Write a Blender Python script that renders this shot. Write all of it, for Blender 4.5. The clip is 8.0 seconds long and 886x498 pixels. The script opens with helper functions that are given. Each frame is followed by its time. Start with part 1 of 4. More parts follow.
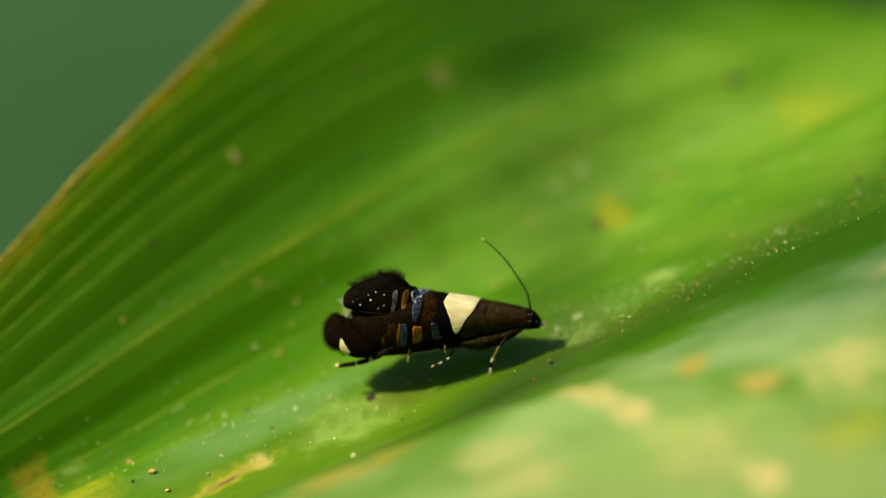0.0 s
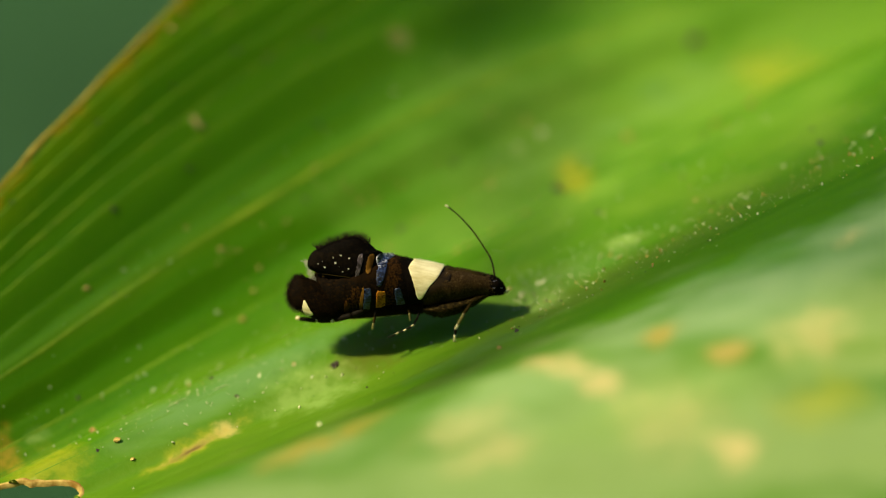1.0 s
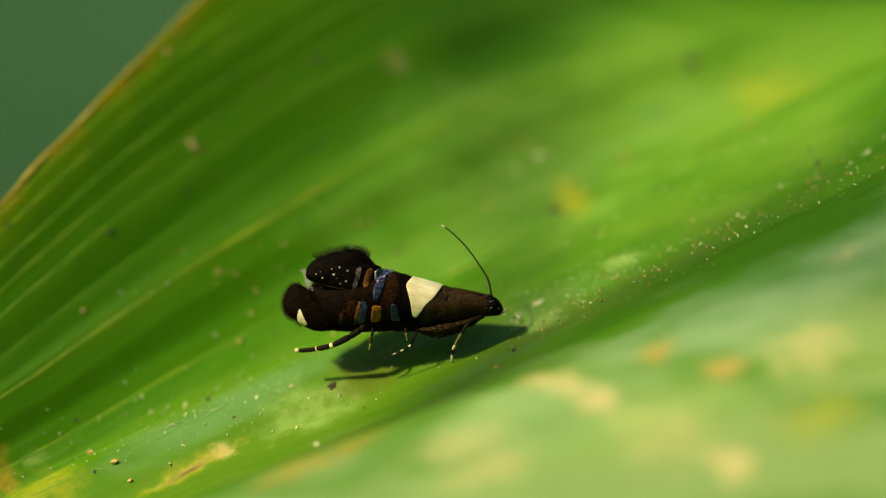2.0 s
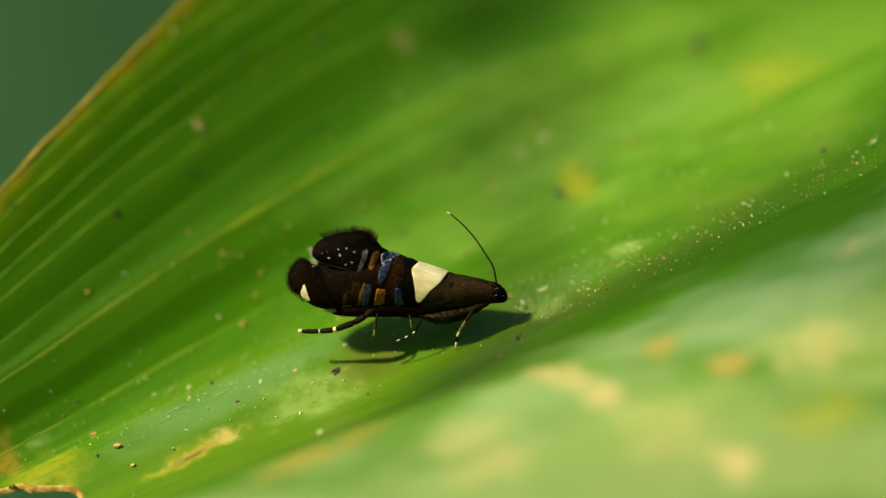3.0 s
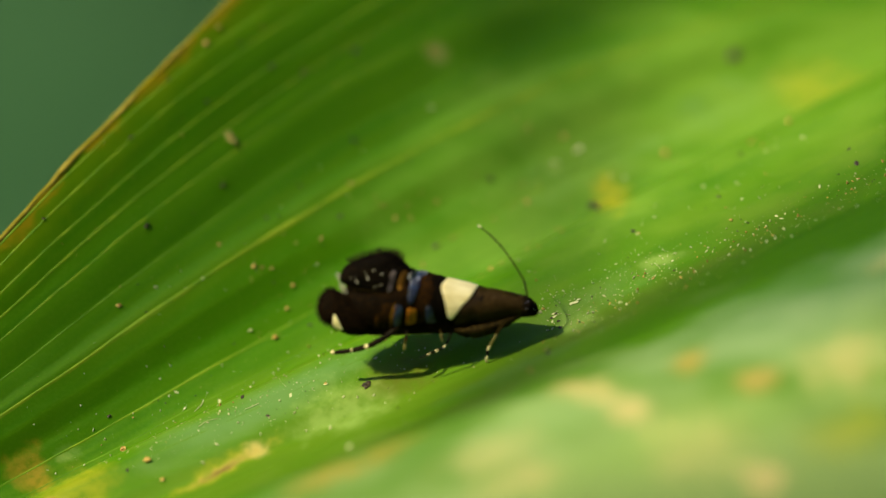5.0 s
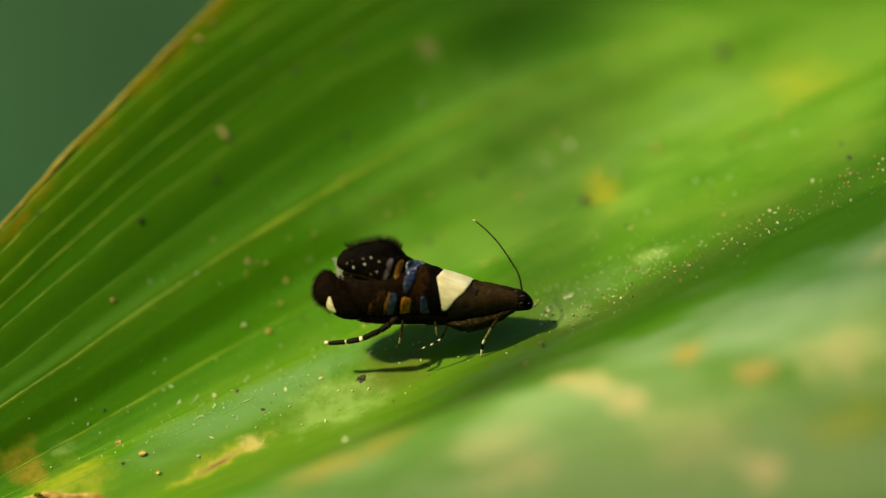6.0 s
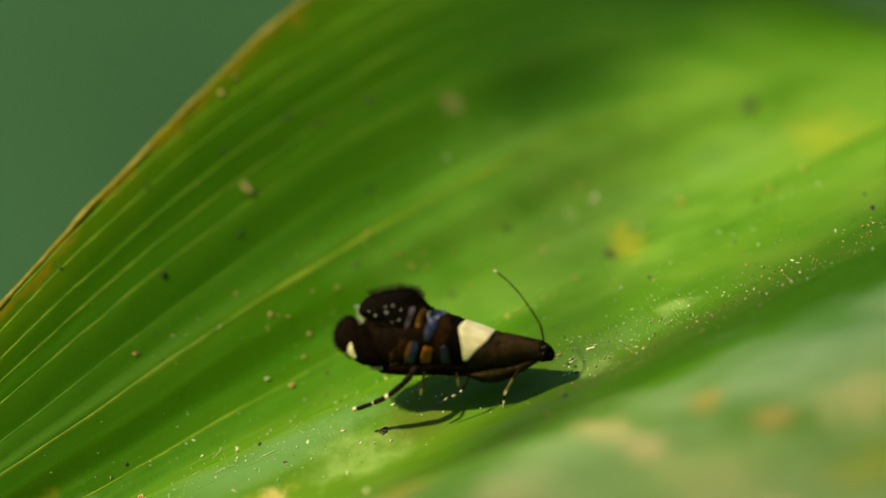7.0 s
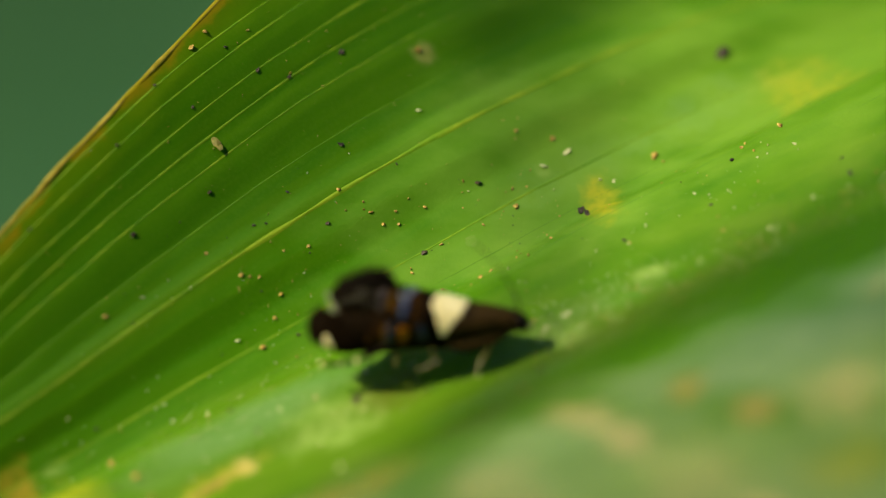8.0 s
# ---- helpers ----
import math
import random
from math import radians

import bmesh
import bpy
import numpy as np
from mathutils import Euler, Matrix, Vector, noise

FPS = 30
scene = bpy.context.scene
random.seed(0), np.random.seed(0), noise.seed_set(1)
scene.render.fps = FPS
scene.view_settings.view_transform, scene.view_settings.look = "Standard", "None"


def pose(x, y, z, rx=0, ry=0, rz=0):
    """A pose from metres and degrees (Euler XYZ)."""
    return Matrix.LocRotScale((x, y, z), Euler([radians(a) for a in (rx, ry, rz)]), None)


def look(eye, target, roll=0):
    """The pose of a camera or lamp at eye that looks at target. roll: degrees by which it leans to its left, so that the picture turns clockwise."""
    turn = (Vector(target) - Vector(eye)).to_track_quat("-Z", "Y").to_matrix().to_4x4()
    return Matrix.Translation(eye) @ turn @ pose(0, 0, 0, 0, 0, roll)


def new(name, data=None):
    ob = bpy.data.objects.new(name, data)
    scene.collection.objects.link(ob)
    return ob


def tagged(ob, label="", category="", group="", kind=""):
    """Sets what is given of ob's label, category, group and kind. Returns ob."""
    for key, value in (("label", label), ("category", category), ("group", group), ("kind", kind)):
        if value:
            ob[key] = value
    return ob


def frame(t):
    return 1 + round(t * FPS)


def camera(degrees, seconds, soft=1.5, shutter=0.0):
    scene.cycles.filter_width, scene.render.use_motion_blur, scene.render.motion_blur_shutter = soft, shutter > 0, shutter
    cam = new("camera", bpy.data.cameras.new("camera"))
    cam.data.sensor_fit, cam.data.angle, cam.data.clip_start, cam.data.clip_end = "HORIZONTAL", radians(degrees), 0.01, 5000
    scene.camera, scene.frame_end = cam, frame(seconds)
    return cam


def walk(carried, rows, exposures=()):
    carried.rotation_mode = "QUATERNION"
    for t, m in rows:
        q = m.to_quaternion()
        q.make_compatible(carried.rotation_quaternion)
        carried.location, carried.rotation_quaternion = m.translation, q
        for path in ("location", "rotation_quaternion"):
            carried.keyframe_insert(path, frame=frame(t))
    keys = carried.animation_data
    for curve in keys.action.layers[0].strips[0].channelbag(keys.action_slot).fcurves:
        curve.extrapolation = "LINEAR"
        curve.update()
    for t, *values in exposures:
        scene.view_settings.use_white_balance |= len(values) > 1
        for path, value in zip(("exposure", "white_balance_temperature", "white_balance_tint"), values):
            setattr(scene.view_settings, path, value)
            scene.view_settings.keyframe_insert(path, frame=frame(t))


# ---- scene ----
cam = camera(4.0, 8.0, soft=1.2)
cam.data.dof.use_dof = True
cam.data.dof.focus_distance = 0.3709
cam.data.dof.aperture_fstop = 18.0
PATH = [
    (0, pose(0.001343, -0.326552, 0.180800, 61.0686, -0.0767, 0.4455)),
    (0.2, pose(0.001200, -0.326307, 0.181134, 60.9918, -0.1579, 0.3678)),
    (0.5, pose(-0.000138, -0.326121, 0.181315, 60.8768, -0.2800, 0.2515)),
    (0.8, pose(-0.002590, -0.324366, 0.184145, 60.3121, -0.2760, -0.1815)),
    (1, pose(-0.003422, -0.323089, 0.186181, 59.9357, -0.2757, -0.4703)),
    (1.2, pose(-0.003313, -0.325255, 0.182142, 60.7265, -0.1450, -0.5814)),
    (2.3, pose(-0.000756, -0.324601, 0.182280, 60.6769, 0.1488, -0.2244)),
    (2.5, pose(0.001723, -0.321763, 0.186674, 59.8198, 0.3785, 0.0464)),
    (2.7, pose(-0.000226, -0.320923, 0.188393, 59.5756, 0.0159, -0.0748)),
    (3, pose(-0.003107, -0.320129, 0.190119, 59.2106, -0.5291, -0.2536)),
    (3.2, pose(-0.001770, -0.321138, 0.188372, 59.5261, -0.3170, -0.1530)),
    (3.5, pose(0.000000, -0.322396, 0.186136, 60.0000, 0.0000, 0.0000)),
    (3.7, pose(-0.001235, -0.321558, 0.187742, 59.7662, -0.3367, 0.0188)),
    (4, pose(-0.003262, -0.321004, 0.188912, 59.4152, -0.8416, 0.0495)),
    (4.2, pose(-0.006773, -0.319587, 0.190995, 59.0180, -0.8521, -0.5289)),
    (4.5, pose(-0.010117, -0.317136, 0.194576, 58.4223, -0.8754, -1.3963)),
    (4.7, pose(0.001702, -0.316935, 0.193036, 58.6141, -0.2021, 0.5314)),
    (5.25, pose(0.002339, -0.319558, 0.189880, 59.2680, 0.0920, 0.4806)),
    (5.8, pose(0.002951, -0.321504, 0.186313, 59.9216, 0.3866, 0.4331)),
    (6, pose(-0.003286, -0.320019, 0.189467, 59.3213, -0.4336, -0.2101)),
    (6.2, pose(-0.001797, -0.320485, 0.188371, 59.5759, -0.1487, -0.1734)),
    (6.5, pose(-0.000210, -0.321305, 0.186486, 59.9582, 0.2783, -0.1159)),
    (6.7, pose(0.001199, -0.321744, 0.185479, 60.1106, 0.2973, 0.1385)),
    (7, pose(0.002645, -0.321962, 0.184723, 60.3394, 0.3245, 0.5202)),
    (7.2, pose(0.001830, -0.318353, 0.189165, 59.4622, 0.0128, 0.5151)),
    (7.5, pose(-0.000563, -0.313797, 0.194423, 58.1464, -0.4548, 0.5164)),
    (7.8, pose(-0.002028, -0.308469, 0.200941, 56.9023, -0.4810, 0.0140)),
    (8, pose(-0.004082, -0.304934, 0.205350, 56.0730, -0.5045, -0.3205)),
]
walk(cam, PATH)

# ---- light ----
SUN_DIR = Vector((-0.60, -0.16, 0.77)).normalized()
world = bpy.data.worlds.new("world")
scene.world = world
world.use_nodes = True
wn = world.node_tree
sky = wn.nodes.new("ShaderNodeTexSky")
sky.sky_type = "NISHITA"
sky.sun_disc = False
sky.sun_elevation = math.asin(SUN_DIR.z)
sky.sun_rotation = math.atan2(SUN_DIR.x, SUN_DIR.y)
wn.links.new(sky.outputs[0], wn.nodes["Background"].inputs[0])
wn.nodes["Background"].inputs[1].default_value = 0.095
sun = new("sun", bpy.data.lights.new("sun", "SUN"))
sun.data.energy, sun.data.angle, sun.data.color = 4.8, radians(2.7), (1.0, 0.84, 0.44)
sun.matrix_world = look(SUN_DIR * 2, (0, 0, 0))
scene.view_settings.exposure = 0.75

MM = 0.001


# ---- materials ----
def material(name):
    m = bpy.data.materials.new(name)
    m.use_nodes = True
    return m, m.node_tree, m.node_tree.nodes["Principled BSDF"]


def math_node(nt, op, a, b=None, clamp=False):
    n = nt.nodes.new("ShaderNodeMath")
    n.operation, n.use_clamp = op, clamp
    for i, v in enumerate((a, b)):
        if v is None:
            continue
        if isinstance(v, (int, float)):
            n.inputs[i].default_value = v
        else:
            nt.links.new(v, n.inputs[i])
    return n.outputs[0]


def mix_color(nt, fac, a, b):
    n = nt.nodes.new("ShaderNodeMix")
    n.data_type = "RGBA"
    for i, v in ((0, fac), (6, a), (7, b)):
        if isinstance(v, (int, float)):
            n.inputs[i].default_value = v
        elif isinstance(v, tuple):
            n.inputs[i].default_value = (*v, 1)
        else:
            nt.links.new(v, n.inputs[i])
    return n.outputs[2]


def noise_node(nt, coord, scale, detail=4.0, rough=0.55, stretch=(1, 1, 1)):
    mp = nt.nodes.new("ShaderNodeMapping")
    mp.inputs["Scale"].default_value = stretch
    nt.links.new(coord, mp.inputs[0])
    n = nt.nodes.new("ShaderNodeTexNoise")
    n.inputs["Scale"].default_value, n.inputs["Detail"].default_value, n.inputs["Roughness"].default_value = scale, detail, rough
    nt.links.new(mp.outputs[0], n.inputs["Vector"])
    return n.outputs["Fac"]


def ramp(nt, fac, lo, hi):
    n = nt.nodes.new("ShaderNodeMapRange")
    n.interpolation_type = "SMOOTHSTEP"
    nt.links.new(fac, n.inputs[0])
    n.inputs[1].default_value, n.inputs[2].default_value = lo, hi
    return n.outputs[0]


def plain(name, low, high, scale, rough=0.6, metal=0.0, stretch=(1, 1, 1), bump=0.3, dist=0.02, spec=0.5, sheen=0.0):
    """Two tones mixed by grain at two sizes, with fine relief. scale: grains per millimetre."""
    m, nt, bsdf = material(name)
    co = nt.nodes.new("ShaderNodeTexCoord").outputs["Object"]
    a = noise_node(nt, co, scale * 1000, 5, 0.6, stretch)
    b = noise_node(nt, co, scale * 220, 2, 0.5, stretch)
    f = math_node(nt, "ADD", math_node(nt, "MULTIPLY", a, 0.6), math_node(nt, "MULTIPLY", b, 0.4))
    nt.links.new(mix_color(nt, ramp(nt, f, 0.36, 0.64), low, high), bsdf.inputs["Base Color"])
    bsdf.inputs["Roughness"].default_value, bsdf.inputs["Metallic"].default_value = rough, metal
    bsdf.inputs["Specular IOR Level"].default_value = spec
    bsdf.inputs["Sheen Weight"].default_value = sheen
    bp = nt.nodes.new("ShaderNodeBump")
    bp.inputs["Strength"].default_value, bp.inputs["Distance"].default_value = bump, dist * MM
    nt.links.new(a, bp.inputs["Height"])
    nt.links.new(bp.outputs[0], bsdf.inputs["Normal"])
    return m


# ---- the leaf's shape, in millimetres ----
POLE = (-28.0, -12.5)      # where the veins run together
TURN = radians(20)


def ease(v, lo, hi, reach):
    """v, but levelling off past lo and hi."""
    if v > hi:
        return hi + reach * (1 - math.exp((hi - v) / reach))
    if v < lo:
        return lo - reach * (1 - math.exp((v - lo) / reach))
    return v


def y_of(x, v):
    return POLE[1] + v * (x - POLE[0])


def vein_of(x, y):
    return (y - POLE[1]) / (x - POLE[0])


# the blade's pleats: vein number and height in mm
PLEATS = [(-0.45, 0.0), (-0.30, 0.10), (-0.15, -0.05), (-0.02, 0.12), (0.06, 0.10), (0.12, 0.15), (0.20, -0.15), (0.27, -0.15), (0.32, -0.20), (0.36, -0.18),
          (0.40, 0.18), (0.45, 0.40), (0.475, 0.26), (0.515, -0.34), (0.56, -0.32), (0.595, -0.20), (0.632, 0.17), (0.667, 0.22), (0.70, -0.03), (0.735, -0.11),
          (0.775, -0.06), (0.81, -0.15), (0.85, -0.10), (0.885, -0.07), (0.935, -0.08)]


def pleat(v):
    if v <= PLEATS[0][0]:
        return PLEATS[0][1]
    for (a, p), (b, q) in zip(PLEATS, PLEATS[1:]):
        if v <= b:
            f = (v - a) / (b - a)
            return p + (q - p) * f * f * (3 - 2 * f)
    return PLEATS[-1][1]


VEINS = [0.908, 0.882, 0.847, 0.818, 0.785, 0.730, 0.6625, 0.618, 0.567, 0.525, 0.479, 0.44, 0.40, 0.35, 0.305, 0.255, 0.20, 0.15, 0.10,
         0.045, -0.01, -0.07, -0.13, -0.20, -0.29]


def leaf_base(x, y):
    s = x * math.cos(TURN) + y * math.sin(TURN)
    m = -x * math.sin(TURN) + y * math.cos(TURN)
    s, m = ease(s, -17, 18, 9), ease(m, -20, 14, 6)
    h = math.sqrt(m * m + 36)
    g = math.sqrt((m + 9) ** 2 + 9) - m
    return (-3.21726 + 0.56239 * s + 0.08448 * m + 0.92909 * h + 0.003259 * s * s - 0.023872 * s * m
            - 0.056638 * s * h - 0.494471 * g + 0.006187 * s * g)


def leaf_z(x, y):
    v = vein_of(x, y)
    w = (x - POLE[0]) / 25.0
    z = leaf_base(x, y) + pleat(v)
    # the blade swells a little between veins
    for a, b in zip(VEINS, VEINS[1:]):
        if b <= v <= a:
            k = (v - b) / (a - b)
            z += (0.022 + 0.02 * noise.noise((a * 60, x * 0.07, 6.0))) * w * math.sin(math.pi * k) ** 0.8
            break
    z += 0.10 * noise.noise((x * 0.22, v * 9.0, 0.3)) + 0.03 * noise.noise((x * 0.9, v * 40.0, 1.7))
    z -= 0.20 * math.exp(-((x - 2.9) ** 2 + (y + 1.7) ** 2) / 2.56)      # a dip before the moth's head
    return z


def edge_of(x):
    """The vein number of the leaf's far margin."""
    t = x - POLE[0]
    k = min(max(t - 14, 0), 9)
    return (0.921 - 0.5 * math.exp(-t / 2.4) + 0.0005 * k * k + 0.006 * min(max(0, t - 23), 6) - 0.004 * max(0, t - 31)
            + 0.006 * noise.noise((x * 0.35, 0.1, 4.0)) + 0.0016 * noise.noise((x * 2.1, 0.4, 2.0)))


def leaf_point(x, y, lift=0.0):
    return Vector((x, y, leaf_z(x, y) + lift)) * MM


# ---- leaf material ----
def leaf_material():
    m, nt, bsdf = material("leaf_blade")
    co = nt.nodes.new("ShaderNodeTexCoord")
    uv, ob = co.outputs["UV"], co.outputs["Object"]
    # streaks along the veins, blotches, fine cells
    streak = noise_node(nt, uv, 1.0, 4, 0.5, (9, 60, 1))
    broad = noise_node(nt, uv, 1.0, 3, 0.5, (7, 14, 1))
    cells = noise_node(nt, ob, 9000, 3, 0.6)
    base = mix_color(nt, ramp(nt, streak, 0.18, 0.82), (0.034, 0.150, 0.0004), (0.064, 0.196, 0.0010))
    base = mix_color(nt, math_node(nt, "MULTIPLY", ramp(nt, broad, 0.45, 0.75), 0.40), base, (0.110, 0.235, 0.003))
    base = mix_color(nt, math_node(nt, "MULTIPLY", ramp(nt, cells, 0.42, 0.70), 0.25), base, (0.100, 0.225, 0.012))
    wobble = noise_node(nt, ob, 1400, 4, 0.6)
    wob = math_node(nt, "MULTIPLY", math_node(nt, "SUBTRACT", wobble, 0.5), 2.2)
    drift = math_node(nt, "MULTIPLY", math_node(nt, "SUBTRACT", noise_node(nt, ob, 420, 4, 0.55, (0.6, 1.3, 1)), 0.5), 2.6)
    mottle = ramp(nt, noise_node(nt, ob, 2600, 4, 0.6), 0.15, 0.60)
    sep = nt.nodes.new("ShaderNodeSeparateXYZ")
    nt.links.new(ob, sep.inputs[0])
    # stains and painted light: place and half sizes in mm, turn, colour, strength
    for x, y, a, b, turn, colour, k in STAINS_AND_LIGHT:
        c, s = math.cos(radians(turn)), math.sin(radians(turn))
        dx = math_node(nt, "SUBTRACT", sep.outputs[0], x * MM)
        dy = math_node(nt, "SUBTRACT", sep.outputs[1], y * MM)
        p = math_node(nt, "ADD", math_node(nt, "MULTIPLY", dx, c / (a * MM)), math_node(nt, "MULTIPLY", dy, s / (a * MM)))
        q = math_node(nt, "ADD", math_node(nt, "MULTIPLY", dx, -s / (b * MM)), math_node(nt, "MULTIPLY", dy, c / (b * MM)))
        r = math_node(nt, "SQRT", math_node(nt, "ADD", math_node(nt, "MULTIPLY", p, p), math_node(nt, "MULTIPLY", q, q)))
        if a >= 3.5:      # broad change of tone, painted light among it, without a rough edge
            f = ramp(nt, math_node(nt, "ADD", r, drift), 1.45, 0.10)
        else:
            f = math_node(nt, "MULTIPLY", ramp(nt, math_node(nt, "ADD", r, wob), 1.35, 0.25), mottle)
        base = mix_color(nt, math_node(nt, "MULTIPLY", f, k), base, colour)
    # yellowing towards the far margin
    rim_uv = nt.nodes.new("ShaderNodeUVMap")
    rim_uv.uv_map = "rim"
    sv = nt.nodes.new("ShaderNodeSeparateXYZ")
    nt.links.new(rim_uv.outputs[0], sv.inputs[0])
    blotch = noise_node(nt, ob, 900, 3, 0.6)
    far_in = math_node(nt, "ADD", sv.outputs[0], math_node(nt, "MULTIPLY", math_node(nt, "SUBTRACT", blotch, 0.5), 1.4))
    base = mix_color(nt, math_node(nt, "MULTIPLY", ramp(nt, far_in, 1.5, 0.0), 0.55), base, (0.135, 0.225, 0.001))
    base = mix_color(nt, math_node(nt, "MULTIPLY", ramp(nt, far_in, 0.42, 0.06), 0.8), base, (0.27, 0.21, 0.006))
    nt.links.new(base, bsdf.inputs["Base Color"])
    nt.links.new(math_node(nt, "ADD", math_node(nt, "MULTIPLY", cells, 0.22), 0.34), bsdf.inputs["Roughness"])
    bsdf.inputs["Specular IOR Level"].default_value = 0.14
    bp = nt.nodes.new("ShaderNodeBump")
    bp.inputs["Strength"].default_value, bp.inputs["Distance"].default_value = 0.5, 0.025 * MM
    hgt = math_node(nt, "ADD", math_node(nt, "MULTIPLY", streak, 0.15), cells)
    nt.links.new(hgt, bp.inputs["Height"])
    nt.links.new(bp.outputs[0], bsdf.inputs["Normal"])
    tr = nt.nodes.new("ShaderNodeBsdfTranslucent")
    nt.links.new(mix_color(nt, 0.6, base, (0.22, 0.50, 0.005)), tr.inputs[0])
    mixs = nt.nodes.new("ShaderNodeMixShader")
    mixs.inputs[0].default_value = 0.26
    nt.links.new(bsdf.outputs[0], mixs.inputs[1])
    nt.links.new(tr.outputs[0], mixs.inputs[2])
    nt.links.new(mixs.outputs[0], nt.nodes["Material Output"].inputs[0])
    return m


DARK_SCAR, DIRT = (0.09, 0.06, 0.02), (0.060, 0.112, 0.012)
BLUISH_GREEN, OLIVE_SHADED_SPOT = (0.130, 0.272, 0.095), (0.095, 0.120, 0.010)
CREAM, TAN, ORANGE, PALE, YELLOW = (0.62, 0.49, 0.24), (0.42, 0.31, 0.10), (0.45, 0.26, 0.03), (0.27, 0.42, 0.11), (0.34, 0.36, 0.02)
STAINS_AND_LIGHT = [
    # first entry: paler tone painted on to brighten the sunlit near blade
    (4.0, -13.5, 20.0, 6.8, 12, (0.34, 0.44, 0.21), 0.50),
    (-3.5, -4.2, 15.0, 3.4, 21, (0.120, 0.205, 0.014), 0.50),
    (-6.6, -3.15, 3.8, 0.75, 25, BLUISH_GREEN, 0.70),
    (-3.9, -1.75, 1.6, 0.55, 26, BLUISH_GREEN, 0.45),
    (1.2, -4.0, 2.2, 0.8, 20, BLUISH_GREEN, 0.3),
    (7.3, 7.4, 2.2, 0.9, 28, BLUISH_GREEN, 0.5),
    (3.4, 5.2, 2.4, 0.7, 28, BLUISH_GREEN, 0.45),
    (3.6, -0.9, 2.0, 0.7, 16, BLUISH_GREEN, 0.25),
    # next entry: olive blotch, darkened to paint part of the moth's shadow too
    (-2.1, -2.35, 1.5, 0.85, 22, OLIVE_SHADED_SPOT, 0.80),
    (-2.2, -6.6, 5.0, 0.8, 12, DIRT, 0.5),
    (8.5, -0.4, 6.5, 1.3, 19, DIRT, 0.38),
    (3.5, -2.4, 4.0, 0.7, 18, DIRT, 0.35),
    # next entry only: bluish sheen put into the colour of the near blade
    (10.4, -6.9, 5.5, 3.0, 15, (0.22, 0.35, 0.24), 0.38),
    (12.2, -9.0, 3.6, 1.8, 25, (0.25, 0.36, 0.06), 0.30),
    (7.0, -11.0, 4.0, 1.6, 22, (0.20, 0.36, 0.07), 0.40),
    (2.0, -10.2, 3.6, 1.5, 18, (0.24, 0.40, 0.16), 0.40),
    # two paler greens that paint sunlight onto the upper right blade
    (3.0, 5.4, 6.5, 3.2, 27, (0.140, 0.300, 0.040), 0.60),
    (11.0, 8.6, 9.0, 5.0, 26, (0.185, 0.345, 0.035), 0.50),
    (1.38, -12.73, 1.40, 0.69, 22, CREAM, 0.38),
    (10.89, -11.87, 1.35, 0.92, 15, YELLOW, 0.50),
    (5.58, -11.20, 0.96, 0.40, 15, PALE, 0.50),
    (3.26, -8.71, 1.75, 0.65, -47, CREAM, 0.58),
    (4.55, -10.05, 1.08, 0.60, -40, CREAM, 0.55),
    (6.30, -8.29, 0.55, 0.54, 19, ORANGE, 0.62),
    (8.16, -9.62, 0.69, 0.51, -6, TAN, 0.80),
    (11.90, -5.11, 0.37, 0.52, -19, CREAM, 0.38),
    (4.09, 3.83, 0.54, 1.19, 7, YELLOW, 0.90),
    (8.29, -13.31, 0.65, 0.74, 2, CREAM, 0.68),
    (-6.26, -4.45, 0.39, 0.33, 23, CREAM, 0.83),
    (-7.16, -4.94, 1.61, 0.37, 28, YELLOW, 0.85),
    (-7.13, -4.93, 1.29, 0.22, 29, TAN, 0.85),
    (-7.23, -5.01, 0.85, 0.17, 30, DARK_SCAR, 0.85),
    (-11.62, -5.15, 1.33, 1.36, 2, YELLOW, 0.60),
    (-2.34, -9.47, 1.66, 0.50, 48, ORANGE, 0.55),
    (-4.12, -10.44, 1.46, 0.70, 40, ORANGE, 0.55),
    (5.45, 0.12, 0.63, 0.30, 6, PALE, 0.60),
    (-3.70, -3.39, 1.45, 1.23, 11, PALE, 0.55),
    (3.16, -1.78, 0.67, 0.70, -5, PALE, 0.50),
    (10.05, 7.82, 1.38, 1.36, 11, YELLOW, 0.50),
    (-1.16, 7.98, 0.42, 0.30, 23, CREAM, 0.34),
    (10.62, -9.33, 1.20, 0.88, 21, CREAM, 0.41),
    (-11.74, -3.41, 0.51, 0.22, 22, PALE, 0.50),
    (0.58, -11.13, 1.54, 0.98, 15, CREAM, 0.30),
    (6.38, -12.03, 1.60, 1.46, 22, CREAM, 0.30),
    (2.45, 5.19, 0.30, 0.25, 12, PALE, 0.50),
    (-12.81, -3.99, 0.67, 0.55, 2, ORANGE, 0.60),
]
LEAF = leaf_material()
VEIN = plain("leaf_vein", (0.056, 0.170, 0.002), (0.160, 0.270, 0.006), 1.2, 0.55, bump=0.2, spec=0.25)
STRONG = plain("strong_vein", (0.075, 0.19, 0.003), (0.19, 0.29, 0.010), 1.0, 0.55, bump=0.2, spec=0.25)
FAINT = plain("faint_vein", (0.050, 0.165, 0.001), (0.095, 0.225, 0.002), 1.2, 0.5, bump=0.2, spec=0.3)
MARGIN = plain("leaf_margin", (0.13, 0.115, 0.006), (0.29, 0.24, 0.045), 2.0, 0.7, spec=0.1)
DEAD = plain("dead_leaf_tissue", (0.18, 0.10, 0.015), (0.58, 0.44, 0.15), 2.2, 0.75, spec=0.2)
STALK = plain("stalk", (0.07, 0.13, 0.02), (0.12, 0.19, 0.03), 0.6, 0.5)
